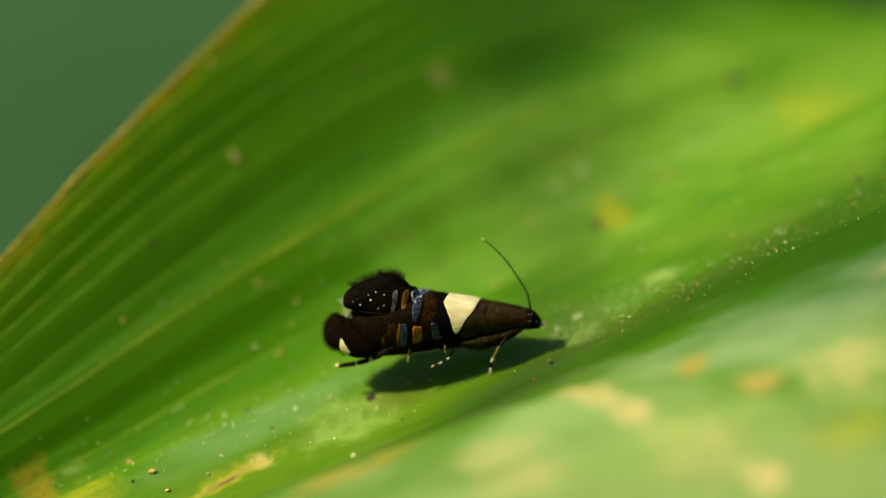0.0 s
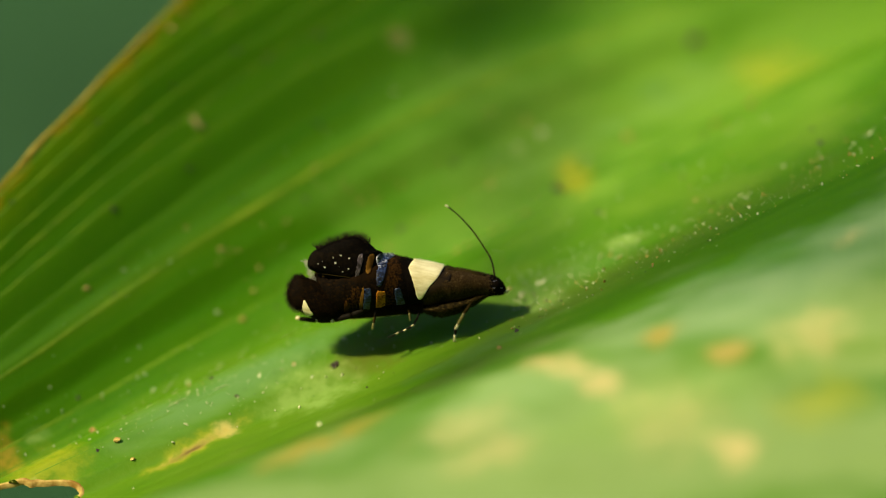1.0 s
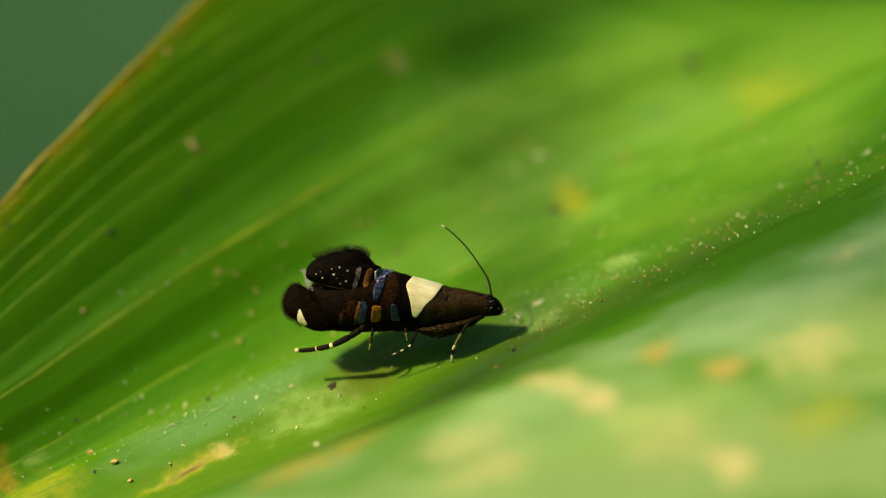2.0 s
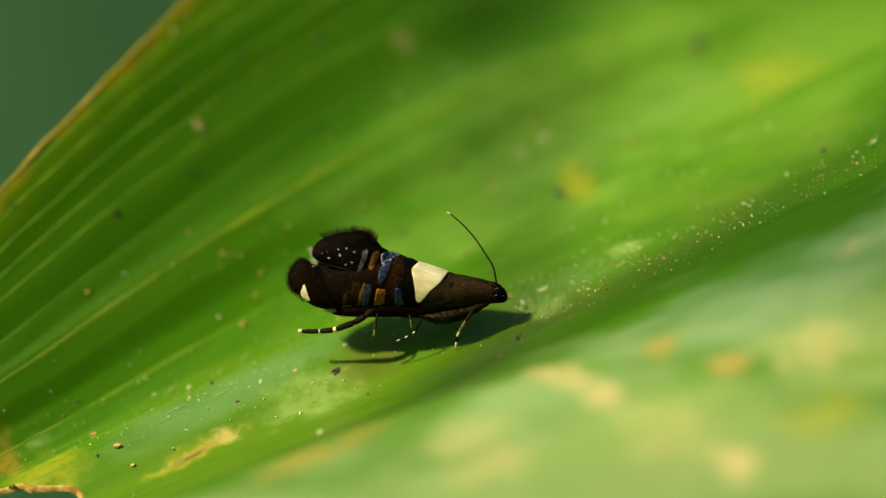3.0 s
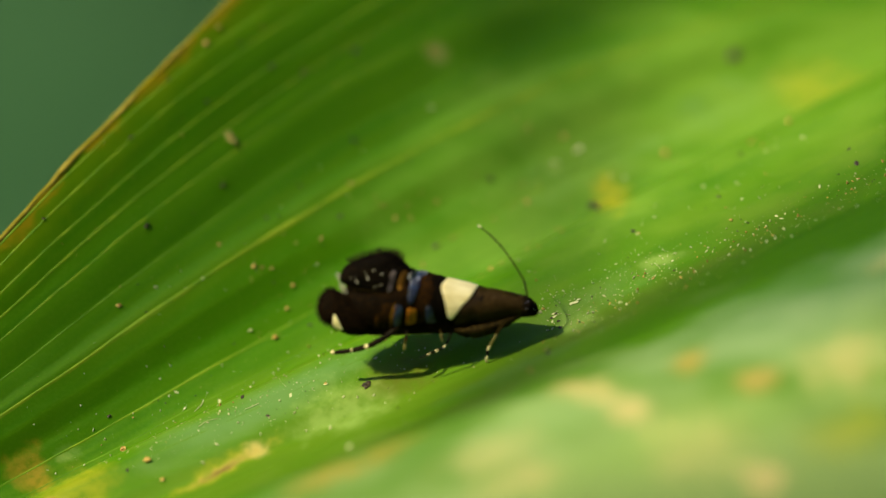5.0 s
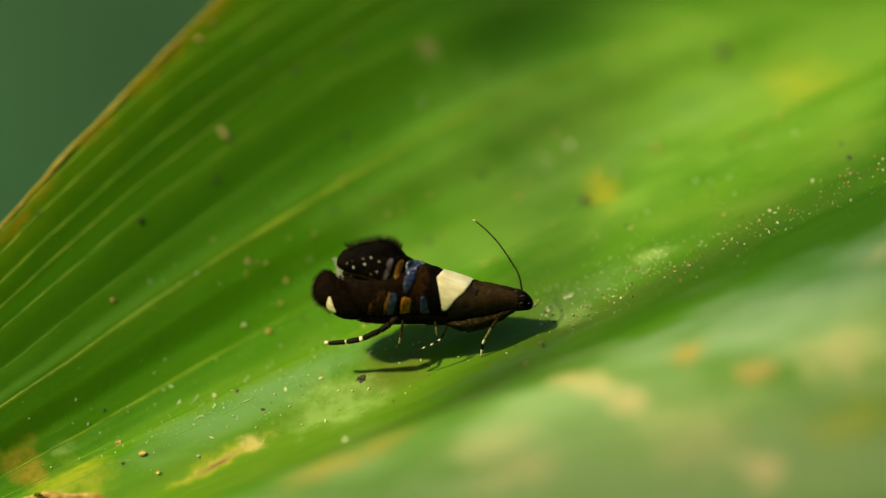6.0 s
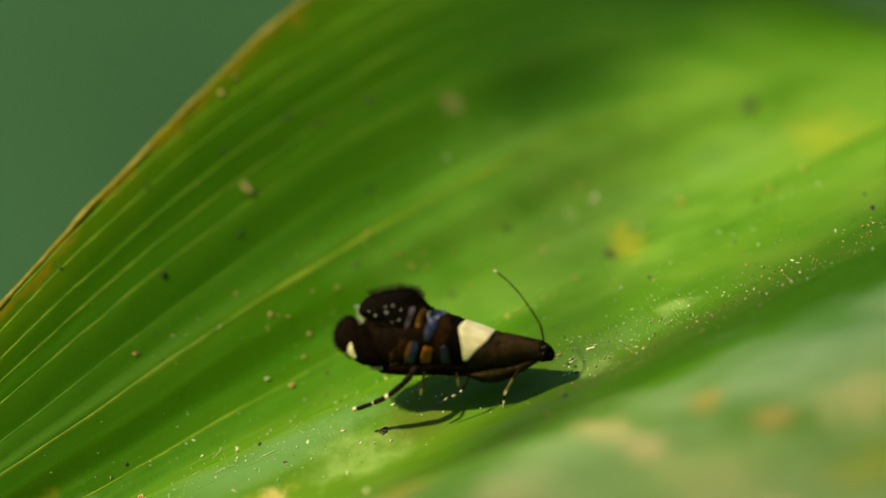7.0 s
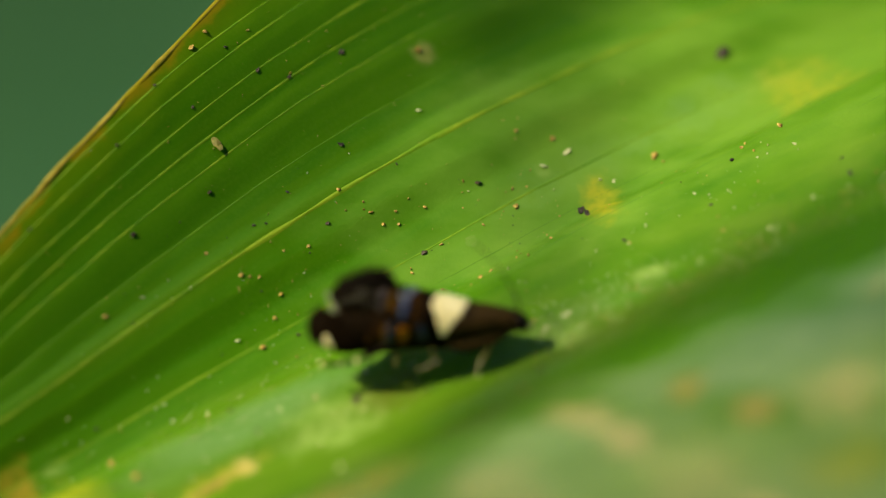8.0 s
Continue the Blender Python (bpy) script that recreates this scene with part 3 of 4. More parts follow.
def front(stations, px, py):
    """How far the near face of a hull lies before the middle plane."""
    top, bot, w = between(stations, px)
    k = ((py - (top + bot) / 2) / ((bot - top) / 2))
    return -w * MM * math.sqrt(max(0.0, 1 - k * k))


def smooth_outline(poly, n):
    pts = [Vector((x, y, 0)) for x, y in poly]
    m = len(pts)
    out = []
    for i in range(n):
        t = i / n * m
        k, f = int(t), t - int(t)
        p0, p1, p2, p3 = (pts[(k + d) % m] for d in (-1, 0, 1, 2))
        q = 0.5 * (2 * p1 + (p2 - p0) * f + (2 * p0 - 5 * p1 + 4 * p2 - p3) * f * f + (3 * p1 - p0 - 3 * p2 + p3) * f ** 3)
        out.append((q.x, q.y))
    return out


def pillow(poly, depth, thick, n=64, rings=8):
    """A rounded lobe with the given outline; depth: its middle behind the body's middle plane, in mm."""
    out = smooth_outline(poly, n)
    cx, cy = sum(p[0] for p in out) / n, sum(p[1] for p in out) / n
    bm = bmesh.new()
    for sgn in (-1, 1):
        prev = None
        tip = bm.verts.new(spot(cx, cy, (depth + sgn * thick) * MM))
        for r in range(1, rings + 1):
            k = r / rings
            y = (depth + sgn * thick * math.sqrt(max(0.0, 1 - k ** 2.4))) * MM
            ring = [bm.verts.new(spot(cx + (x - cx) * k, cy + (z - cy) * k, y)) for x, z in out]
            for i in range(n):
                j = (i + 1) % n
                f = (tip, ring[i], ring[j]) if prev is None else (prev[i], ring[i], ring[j], prev[j])
                bm.faces.new(f if sgn < 0 else f[::-1])
            prev = ring
    bmesh.ops.remove_doubles(bm, verts=bm.verts, dist=1e-8)
    bmesh.ops.recalc_face_normals(bm, faces=bm.faces)
    return bm


def patch(poly, depth_at, lift, n=48, rings=5, ragged=0.9):
    """A thin layer of scales laid on a face. depth_at(px, py) gives the face."""
    rnd = random.Random(len(poly) * 7 + int(poly[0][0]))
    out = [(x + rnd.uniform(-ragged, ragged), y + rnd.uniform(-ragged, ragged)) for x, y in smooth_outline(poly, n)]
    cx, cy = sum(p[0] for p in out) / n, sum(p[1] for p in out) / n
    bm = bmesh.new()
    tip = bm.verts.new(spot(cx, cy, depth_at(cx, cy) - lift * MM))
    prev = None
    for r in range(1, rings + 2):
        k = min(1.0, r / rings)
        drop = lift if r <= rings else -0.02
        ring = []
        for x, z in out:
            x, z = cx + (x - cx) * k, cy + (z - cy) * k
            ring.append(bm.verts.new(spot(x, z, depth_at(x, z) - drop * MM)))
        for i in range(n):
            j = (i + 1) % n
            bm.faces.new((tip, ring[i], ring[j]) if prev is None else (prev[i], ring[i], ring[j], prev[j]))
        prev = ring
    bmesh.ops.recalc_face_normals(bm, faces=bm.faces)
    return bm


# fore body: stays still
CHEST = [(780, 491, 566, 0.60), (800, 491, 567, 0.64), (833, 494, 562, 0.66), (860, 497, 557, 0.60), (891, 503, 550, 0.46), (912, 508, 548, 0.36), (920, 512, 546, 0.30)]
part("thorax", loft(CHEST, 40), BROWN, moth)
UNDER = [(785, 566, 573, 0.30), (811, 562, 583, 0.42), (835, 556, 585, 0.46), (858, 552, 579, 0.44), (885, 546, 566, 0.36), (905, 540, 553, 0.26), (915, 540, 546, 0.1)]
belly = part("belly", loft(UNDER, 30), BELLY, moth, "olive brown hairy underside")
HEAD = [(908, 508, 548, 0.34), (918, 509, 548, 0.38), (928, 514, 547, 0.36), (936, 521, 546, 0.28), (940, 527, 543, 0.18), (942, 533, 538, 0.05)]
head = part("head", loft(HEAD, 24), BLACK, moth)
bm = bmesh.new()
bmesh.ops.create_uvsphere(bm, u_segments=16, v_segments=10, radius=0.13 * MM, matrix=Matrix.Translation(spot(926, 528, -0.30 * MM)))
part("eye", bm, BLACK, head, "black eye")
for row in ([(918, 522), (924, 520.5), (928, 521.5)], [(919, 533), (926, 532), (936, 534)]):
    bm = bmesh.new()
    tube(bm, [spot(x, z, front(HEAD, x, z) - 0.014 * MM) for x, z in row], 0.009 * MM, 5)
    part("face_line", bm, SILVER, head, "pale silvery line of scales")
bm = bmesh.new()
tube(bm, [spot(938, 540, -0.1 * MM), spot(944, 540, -0.1 * MM), spot(947, 535, -0.1 * MM)], [0.03 * MM, 0.035 * MM, 0.02 * MM], 6)
part("palp", bm, LEG_PALE, head, "pale palp")
bm = bmesh.new()
feeler = curve_through([spot(922, 512, -0.2 * MM), spot(916, 484, -0.24 * MM), spot(902, 460, -0.26 * MM), spot(882, 431, -0.26 * MM), spot(860, 407, -0.24 * MM), spot(840, 390, -0.2 * MM)], 60)
tube(bm, feeler, [(0.027 - 0.010 * i / 59 + (0.003 if i % 2 else 0)) * MM for i in range(60)], 6)
antenna = part("antenna", bm, HAIR, moth, "long thin dark antenna with a pale tip")
bm = bmesh.new()
tube(bm, [spot(841, 391, -0.2 * MM), spot(837, 388, -0.19 * MM), spot(834, 387, -0.18 * MM)], [0.018 * MM, 0.026 * MM, 0.015 * MM], 6)
part("tip", bm, LEG_PALE, antenna, "pale antenna tip")

REAR = [(800, 545, 582, 0.44), (760, 548, 587, 0.50), (730, 552, 592, 0.50), (700, 556, 597, 0.46), (675, 564, 600, 0.36), (655, 574, 602, 0.24), (643, 583, 600, 0.10)]
abdomen = part("abdomen", loft(REAR, 40), RUST, moth, "dark abdomen with a pale tip under the wings")
bm = bmesh.new()
rnd = random.Random(3)
for i in range(90):
    a, b = spot(652 + rnd.uniform(-4, 4), 590 + rnd.uniform(-5, 6), rnd.uniform(-0.18, 0.05) * MM), spot(630 + rnd.uniform(-6, 8), 593 + rnd.uniform(-8, 8), rnd.uniform(-0.25, 0.1) * MM)
    tube(bm, [a, a.lerp(b, 0.6), b], [0.010 * MM, 0.008 * MM, 0.002 * MM], 3, False)
part("tuft", bm, CREAM_SCALES, abdomen, "pale hair tuft at the tip")
part("pale_band", patch([(653, 579), (674, 572), (681, 577), (662, 584)], lambda x, y: front(REAR, x, y), 0.015), PINK, abdomen, "pale pinkish band")

bm = bmesh.new()
tube(bm, [spot(x, between(REAR, x)[1] - 0.6, -0.05 * MM) for x in range(652, 772, 8)], 0.018 * MM, 5)
part("pale_edge", bm, LEG_PALE, abdomen, "thin whitish edge along the underside")

# wings, which rock up and down about the shoulder
WING = [(836, 496, 560, 0.66), (815, 492, 567, 0.72), (793, 489, 572, 0.76), (775, 486, 575, 0.80), (740, 480, 579, 0.86), (718, 479, 584, 0.90),
        (700, 480, 589, 0.90), (680, 486, 592, 0.86), (660, 494, 594, 0.78), (640, 503, 591, 0.66), (620, 512, 585, 0.50), (602, 525, 574, 0.28)]


def on_wing(px, py):
    return front(WING, px, py)


WING_PROUD = [(x, top - 2.4, bottom + 2.4, w + 0.012) for x, top, bottom, w in WING]


def on_cream(px, py):
    return front(WING_PROUD, px, py)


def on_chest(px, py):
    return front(CHEST, px, py)


near_wing = part("forewing", loft(WING, 70, -1), RUST, moth)
far_wing = part("forewing", loft(WING, 50, 1), BROWN, moth)
HUMP = [(722, 482), (709, 474), (697, 464), (682, 454), (664, 455), (647, 460), (628, 467), (611, 477), (598, 486), (591, 500), (592, 514), (604, 521), (640, 530), (685, 535), (714, 522)]
TAIL = [(612, 536), (590, 531), (575, 529), (564, 539), (558, 555), (559, 572), (568, 586), (582, 592), (598, 600), (622, 606), (652, 600), (660, 585), (645, 555)]
HUMP_AT, HUMP_THICK, TAIL_AT = -0.50, 0.42, -0.22


def inside(poly, x, y):
    hit = False
    for (x1, y1), (x2, y2) in zip(poly, poly[1:] + poly[:1]):
        if (y1 > y) != (y2 > y) and x < (x2 - x1) * (y - y1) / (y2 - y1) + x1:
            hit = not hit
    return hit


def lobe_face(poly, depth, thick):
    out = smooth_outline(poly, 96)
    cx, cy = sum(p[0] for p in out) / 96, sum(p[1] for p in out) / 96
    polar = sorted((math.atan2(y - cy, x - cx), math.hypot(x - cx, y - cy)) for x, y in out)

    def at(px, py):
        a, r = math.atan2(py - cy, px - cx), math.hypot(px - cx, py - cy)
        full = min(polar, key=lambda p: abs(p[0] - a))[1]
        return (depth - thick * math.sqrt(max(0.0, 1 - min(1.0, r / full) ** 2.4))) * MM
    return at


on_hump, on_tail = lobe_face(HUMP, HUMP_AT, HUMP_THICK), lobe_face(TAIL, TAIL_AT, 0.38)
def on_nearer(px, py):
    """The wing's face, or the upturned lobe's where that lies before it."""
    return min(on_wing(px, py), on_hump(px, py)) if inside(HUMP, px, py) else on_wing(px, py)


hump = part("wing_tip_lobe", pillow(HUMP, HUMP_AT, HUMP_THICK), BLACK, near_wing, "black upturned wing lobe with silver dots")
tail = part("tail_lobe", pillow(TAIL, TAIL_AT, 0.38), RUST, moth, "dark curled hind lobe of the wings")

for name, poly, mat, face, lift, label in (
        ("cream_patch", [(777, 487.5), (778, 485.5), (802, 487.5), (831, 492), (832, 493.5), (828, 503), (819, 519), (808, 533), (798, 552), (793, 557), (787, 553), (781, 534), (773, 514), (769, 501)], CREAM_SCALES, on_cream, 0.016, "cream coloured triangular patch"),
        ("fore_field", [(829, 496), (845, 498), (838, 545), (815, 562), (797, 558), (805, 541), (818, 524), (826, 508)], BROWN, on_wing, 0.012, ""),
        ("dark_band", [(756, 484), (776, 487), (770, 500), (774, 513), (782, 535), (789, 552), (792, 566), (776, 572), (770, 540), (758, 505)], BLACK, on_wing, 0.015, ""),
        ("blue_bar", [(713, 484), (724, 481), (731, 490), (729, 510), (724, 535), (716, 538), (713, 520), (716, 500)], BLUE, on_nearer, 0.016, "metallic blue bar"),
        ("silver_bar", [(712, 486), (722, 480), (740, 479), (742, 483), (731, 489), (728, 500), (718, 506), (712, 497)], SILVER, on_nearer, 0.024, "silvery bar"),
        ("blue_bar", [(696, 547), (701, 543), (706, 548), (706, 568), (704, 586), (695, 586), (694, 566)], BLUE, on_wing, 0.016, "metallic blue bar"),
        ("blue_bar", [(747, 543), (756, 540), (763, 556), (767, 569), (755, 574), (750, 560)], BLUE, on_wing, 0.016, "dull metallic blue bar"),
        ("orange_patch", [(716, 549), (724, 547), (731, 549), (732, 566), (731, 581), (724, 583), (717, 582), (716, 566)], GOLD, on_wing, 0.016, "orange patch"),
        ("orange_patch", [(697, 487), (707, 484), (706, 500), (701, 516), (694, 514)], DULL_GOLD, on_nearer, 0.020, "dull gold stripe"),
        ("violet_bar", [(679, 488), (686, 484), (687, 499), (681, 522), (676, 520), (678, 502)], VIOLET, on_hump, 0.024, "dull violet bar"),
        ("sheen", [(838, 505), (862, 504), (890, 511), (906, 518), (896, 525), (868, 524), (848, 527), (836, 520)], BROWN_SHEEN, on_chest, 0.005, "painted sheen in paler brown along the shoulder"),
        ("dorsal_edge", [(838, 496), (870, 499), (905, 508), (903, 512), (868, 504), (840, 501)], BELLY, on_chest, 0.022, "olive brown stripe along the back"),
        ("white_patch", [(588, 575), (591, 573), (598, 585), (606, 597), (599, 600), (591, 596), (587, 588)], LEG_PALE, on_tail, 0.03, "white patch"),
        ("orange_patch", [(690, 545), (693, 545), (692, 580), (688, 586), (687, 566)], DULL_GOLD, on_wing, 0.014, "thin dull gold stripe"),
        ("orange_patch", [(737, 500), (742, 500), (747, 540), (743, 565), (739, 540)], RUST, on_wing, 0.010, ""),
        ("orange_patch", [(661, 570), (665, 570), (667, 582), (665, 588), (661, 587)], AMBER, on_wing, 0.024, "small orange fleck"),
        ("orange_patch", [(628, 575), (634, 574), (634, 588), (629, 590)], RUST, on_wing, 0.024, ""),
        ("violet_bar", [(676, 523), (682, 520), (680, 532), (675, 534)], VIOLET, on_hump, 0.02, ""),
        ("pale_fleck", [(649, 584), (652, 584), (652, 592), (649, 592)], BELLY, on_wing, 0.026, "small pale fleck"),
        ("brown_streak", [(612, 545), (625, 548), (650, 575), (662, 596), (650, 598), (630, 575)], RUST, on_tail, 0.006, "")):
    part(name, patch(poly, face, lift, 96, 12, 0.2) if face is on_cream else patch(poly, face, lift, ragged=0.5), mat, moth if face is on_chest else tail if face is on_tail else near_wing, label)
for x, y, r in ((639, 503, 3.2), (621, 512, 2.2), (653, 518, 2.1), (663, 512, 2.2), (635, 494, 1.8), (648, 489, 1.9), (663, 493, 2.2), (616, 502, 1.5), (609, 507, 1.2), (646, 509, 1.1)):
    r *= 0.78
    part("silver_dot", patch([(x - r, y), (x, y - r * 0.8), (x + r, y - r * 0.3), (x + r * 0.4, y + r)], on_hump, 0.010, n=10, rings=2, ragged=0.5), WHITE, near_wing, "silvery dot")
for y0, x0, x1 in ((523, 604, 670), (528, 618, 680), (533, 632, 676)):
    bm = bmesh.new()
    tube(bm, [spot(x0 + (x1 - x0) * k / 12, y0 + 4 * k / 12, on_hump(x0 + (x1 - x0) * k / 12, y0 + 4 * k / 12) - 0.02 * MM) for k in range(13)], 0.012 * MM, 4)
    part("pale_line", bm, BELLY, near_wing, "thin pale line")


def flakes(name, mat, parent, face, box, count, keep, size, label, seed):
    """Overlapping wing scales that point to the tail."""
    r = random.Random(seed)
    bm = bmesh.new()
    done = 0
    for i in range(count * 4):
        x, y = r.uniform(box[0], box[2]), r.uniform(box[1], box[3])
        if not keep(x, y) or not keep(x - size * 1.1, y):
            continue
        done += 1
        if done > count:
            break
        ln, wd, tilt = size * r.uniform(0.7, 1.4), size * r.uniform(0.22, 0.36), r.uniform(-0.35, 0.35)
        c, sn = math.cos(tilt), math.sin(tilt)
        pts = []
        for u, v, lift in ((0, -0.6, 0.002), (0, 0.6, 0.002), (-0.55, 1, 0.009), (-1, 0.45, 0.014), (-1, -0.45, 0.014), (-0.55, -1, 0.009)):
            px, py = x + c * u * ln - sn * v * wd, y + sn * u * ln + c * v * wd
            pts.append(bm.verts.new(spot(px, py, face(px, py) - lift * r.uniform(0.7, 1.2) * MM)))
        bm.faces.new((pts[0], pts[1], pts[2], pts[5]))
        bm.faces.new((pts[5], pts[2], pts[3], pts[4]))
    part(name, bm, mat, parent, label, smooth=False)


CREAM_AREA = [(778, 486), (802, 487.5), (831, 492.5), (829, 503), (819, 519), (808, 533), (798, 552), (793, 557), (787, 553), (781, 534), (773, 514), (769, 501)]
BARS = [[(711, 484), (724, 479), (741, 479), (743, 484), (732, 490), (729, 510), (724, 536), (716, 538), (713, 520)], [(694, 546), (701, 543), (707, 548), (705, 586), (694, 586)],
        [(747, 543), (756, 540), (763, 556), (767, 569), (755, 574), (750, 560)], [(716, 549), (731, 548), (732, 582), (717, 582)], [(697, 488), (706, 485), (705, 500), (700, 515), (695, 513)]]


def on_rear(x, y):
    top, bot, w = between(WING, x)
    return x < 838 and top + 2 < y < bot - 2 and not inside(CREAM_AREA, x, y) and not any(inside(b, x, y) for b in BARS)


def on_fore(x, y):
    top, bot, w = between(CHEST, x)
    return top + 2 < y < bot - 2 and x > 834


flakes("scale_coat", FLAKE_RUST, near_wing, on_wing, (606, 478, 770, 606), 1500, lambda x, y: on_rear(x, y) and not inside(HUMP, x, y), 7.0, "overlapping dark brown and rust scales", 21)
flakes("scale_coat", FLAKE_BROWN, near_wing, on_wing, (795, 490, 846, 566), 420,
       lambda x, y: between(WING, x)[0] + 2 < y < between(WING, x)[1] - 3 and x > 796 and not inside(CREAM_AREA, x, y) and y > 494 and x > 862 - 0.9 * (y - 490), 6.5, "overlapping brown scales", 30)
flakes("scale_coat", FLAKE_BLACK, near_wing, on_wing, (757, 478, 800, 574), 420, on_rear, 7.0, "overlapping blackish scales", 22)
flakes("scale_coat", FLAKE_AMBER, near_wing, on_wing, (656, 484, 762, 600), 820,
       lambda x, y: on_rear(x, y) and not inside(HUMP, x, y) and (abs(x - 744 - 3 * math.sin(y / 13)) < 14 and y < 574 or abs(x - 680) < 10 and y > 543 or abs(x - 664) < 3 and y > 560 or abs(x - 711) < 3 and y > 552), 6.0,
       "overlapping amber brown scales in upright streaks", 27)
flakes("scale_coat", FLAKE_BELLY, belly, lambda x, y: front(UNDER, x, y), (788, 545, 912, 584), 360, lambda x, y: between(UNDER, x)[0] + 1 < y < between(UNDER, x)[1] - 1, 7.0, "olive brown hair scales", 31)
flakes("scale_coat", FLAKE_BROWN, moth, on_chest, (800, 488, 916, 572), 900, on_fore, 8.0, "overlapping brown scales", 24)
for bar, mat, face, label in ((BARS[0], FLAKE_BLUE, on_nearer, "blue scales"), (BARS[1], FLAKE_BLUE, on_wing, "blue scales"), (BARS[2], FLAKE_BLUE, on_wing, "blue scales"), (BARS[3], FLAKE_ORANGE, on_wing, "orange scales")):
    xs, ys = [q[0] for q in bar], [q[1] for q in bar]
    flakes("scale_coat", mat, near_wing, lambda x, y, f=face: f(x, y) - 0.02 * MM, (min(xs) - 2, min(ys) - 2, max(xs) + 5, max(ys) + 3), 120,
           lambda x, y, b=bar: inside(b, x, y), 4.0, label, int(xs[0]))
flakes("scale_coat", FLAKE_BLACK, near_wing, on_hump, (590, 452, 722, 536), 700, lambda x, y: inside(HUMP, x, y) and not (600 < x < 700 and 484 < y < 524), 6.5, "overlapping black scales", 25)
flakes("scale_coat", FLAKE_RUST, tail, on_tail, (557, 528, 662, 608), 700, lambda x, y: inside(TAIL, x, y) and not (584 < x < 610 and 568 < y < 603 and y > 571 + (x - 592) * 1.4), 6.5, "overlapping dark scales", 26)
flakes("scale_coat", FLAKE_BLACK, head, lambda x, y: front(HEAD, x, y), (912, 508, 938, 548), 160, lambda x, y: between(HEAD, x)[0] + 2 < y < between(HEAD, x)[1] - 2, 5.0, "overlapping blackish scales", 28)
flakes("scale_coat", FLAKE_BROWN, head, lambda x, y: front(HEAD, x, y), (910, 508, 926, 548), 60, lambda x, y: between(HEAD, x)[0] + 2 < y < between(HEAD, x)[1] - 2, 6.0, "overlapping brown scales", 29)
bm = bmesh.new()
rnd = random.Random(8)
for i in range(190):
    k = rnd.random()
    x, y = 604 - 14 * k + rnd.uniform(-5, 5), 538 - 34 * k ** 0.8 + rnd.uniform(-3, 3)
    y0 = (HUMP_AT * 0.6 + rnd.uniform(-0.2, 0.2)) * MM
    a, b = spot(x, y, y0), spot(x - rnd.uniform(1, 8), y - rnd.uniform(-2, 7), y0)
    tube(bm, [a, a.lerp(b, 0.6), b], [0.005 * MM, 0.004 * MM, 0.001 * MM], 3, False)
part("white_fringe", bm, PALE_HAIR, near_wing, "whitish fringe between the two lobes")
rnd = random.Random(5)


def fringe(poly, lo, hi, n, lengths, depth, name, lean, parent):
    bm = bmesh.new()
    out = smooth_outline(poly, 200)
    cx, cy = sum(p[0] for p in out) / 200, sum(p[1] for p in out) / 200
    for i in range(n):
        k = rnd.uniform(lo, hi) % 1.0
        x, y = out[int(k * 200) % 200]
        x2, y2 = out[(int(k * 200) + 2) % 200]
        d = Vector((y2 - y, -(x2 - x), 0)).normalized() * -1
        d = (d + Vector((lean[0], lean[1], 0)) + Vector((rnd.uniform(-.25, .25), rnd.uniform(-.25, .25), 0))).normalized()
        ln = rnd.uniform(*lengths)
        y0 = (depth + rnd.uniform(-0.35, 0.35)) * MM
        a, b, c = spot(x + (cx - x) * 0.12, y + (cy - y) * 0.12, y0 * 0.6 + depth * 0.4 * MM), spot(x + d.x * ln * .5, y + d.y * ln * .5, y0), spot(x + d.x * ln, y + d.y * ln, y0 + rnd.uniform(-.1, .1) * MM)
        tube(bm, [a, b, c], [0.0045 * MM, 0.003 * MM, 0.001 * MM], 3, False)
    part(name, bm, HAIR, parent, "fringe of fine dark hairs")


fringe(HUMP, 0.12, 0.50, 620, (2, 15), HUMP_AT, "fringe", (-0.75, -0.35), near_wing)
fringe(TAIL, 0.10, 0.62, 420, (2, 7), TAIL_AT, "fringe", (-0.3, 0.2), tail)


# legs
def leg(points, radius, bands, name, label):
    """A jointed leg. points: px, py, mm before the middle plane; bands: dark or pale material per piece."""
    pts = [spot(x, y, -d * MM) for x, y, d in points]
    top = None
    for i, (a, b) in enumerate(zip(pts, pts[1:])):
        bm = bmesh.new()
        r = radius * (1 - 0.055 * i) * MM
        tube(bm, [a, a.lerp(b, 0.15), a.lerp(b, 0.8), b], [r * 0.8, r, r * 0.95, r * 0.7], 8)
        ob = part(name if i == 0 else ("tibia" if i == 1 else "tarsus"), bm, bands[i % len(bands)], moth if i == 0 else top, label if i == 0 else "")
        top = top or ob
    return top


leg([(890, 547, 0.25), (880, 560, 0.36), (868, 578, 0.34), (857, 598, 0.16), (853, 606, 0.08), (852, 616, 0.0), (851, 628, -0.15)], 0.054,
    [BELLY, BELLY, OLIVE, LEG_PALE, LEG_DARK, LEG_PALE], "front_leg", "pale front leg banded with dark rings")
leg([(792, 566, 0.2), (786, 584, 0.3), (779, 598, 0.22), (775, 601, 0.2), (766, 606, 0.18), (761, 609, 0.17), (752, 612, 0.16), (747, 615, 0.15), (733, 621, 0.12)], 0.034,
    [LEG_DARK, LEG_DARK, LEG_PALE, LEG_DARK, LEG_PALE, LEG_DARK, LEG_PALE, LEG_DARK], "middle_leg", "thin dark leg with white rings")
leg([(768, 562, 0.3), (771, 577, 0.4), (773, 591, 0.35)], 0.038, [BELLY, OLIVE], "middle_leg", "short pale leg under the wing")
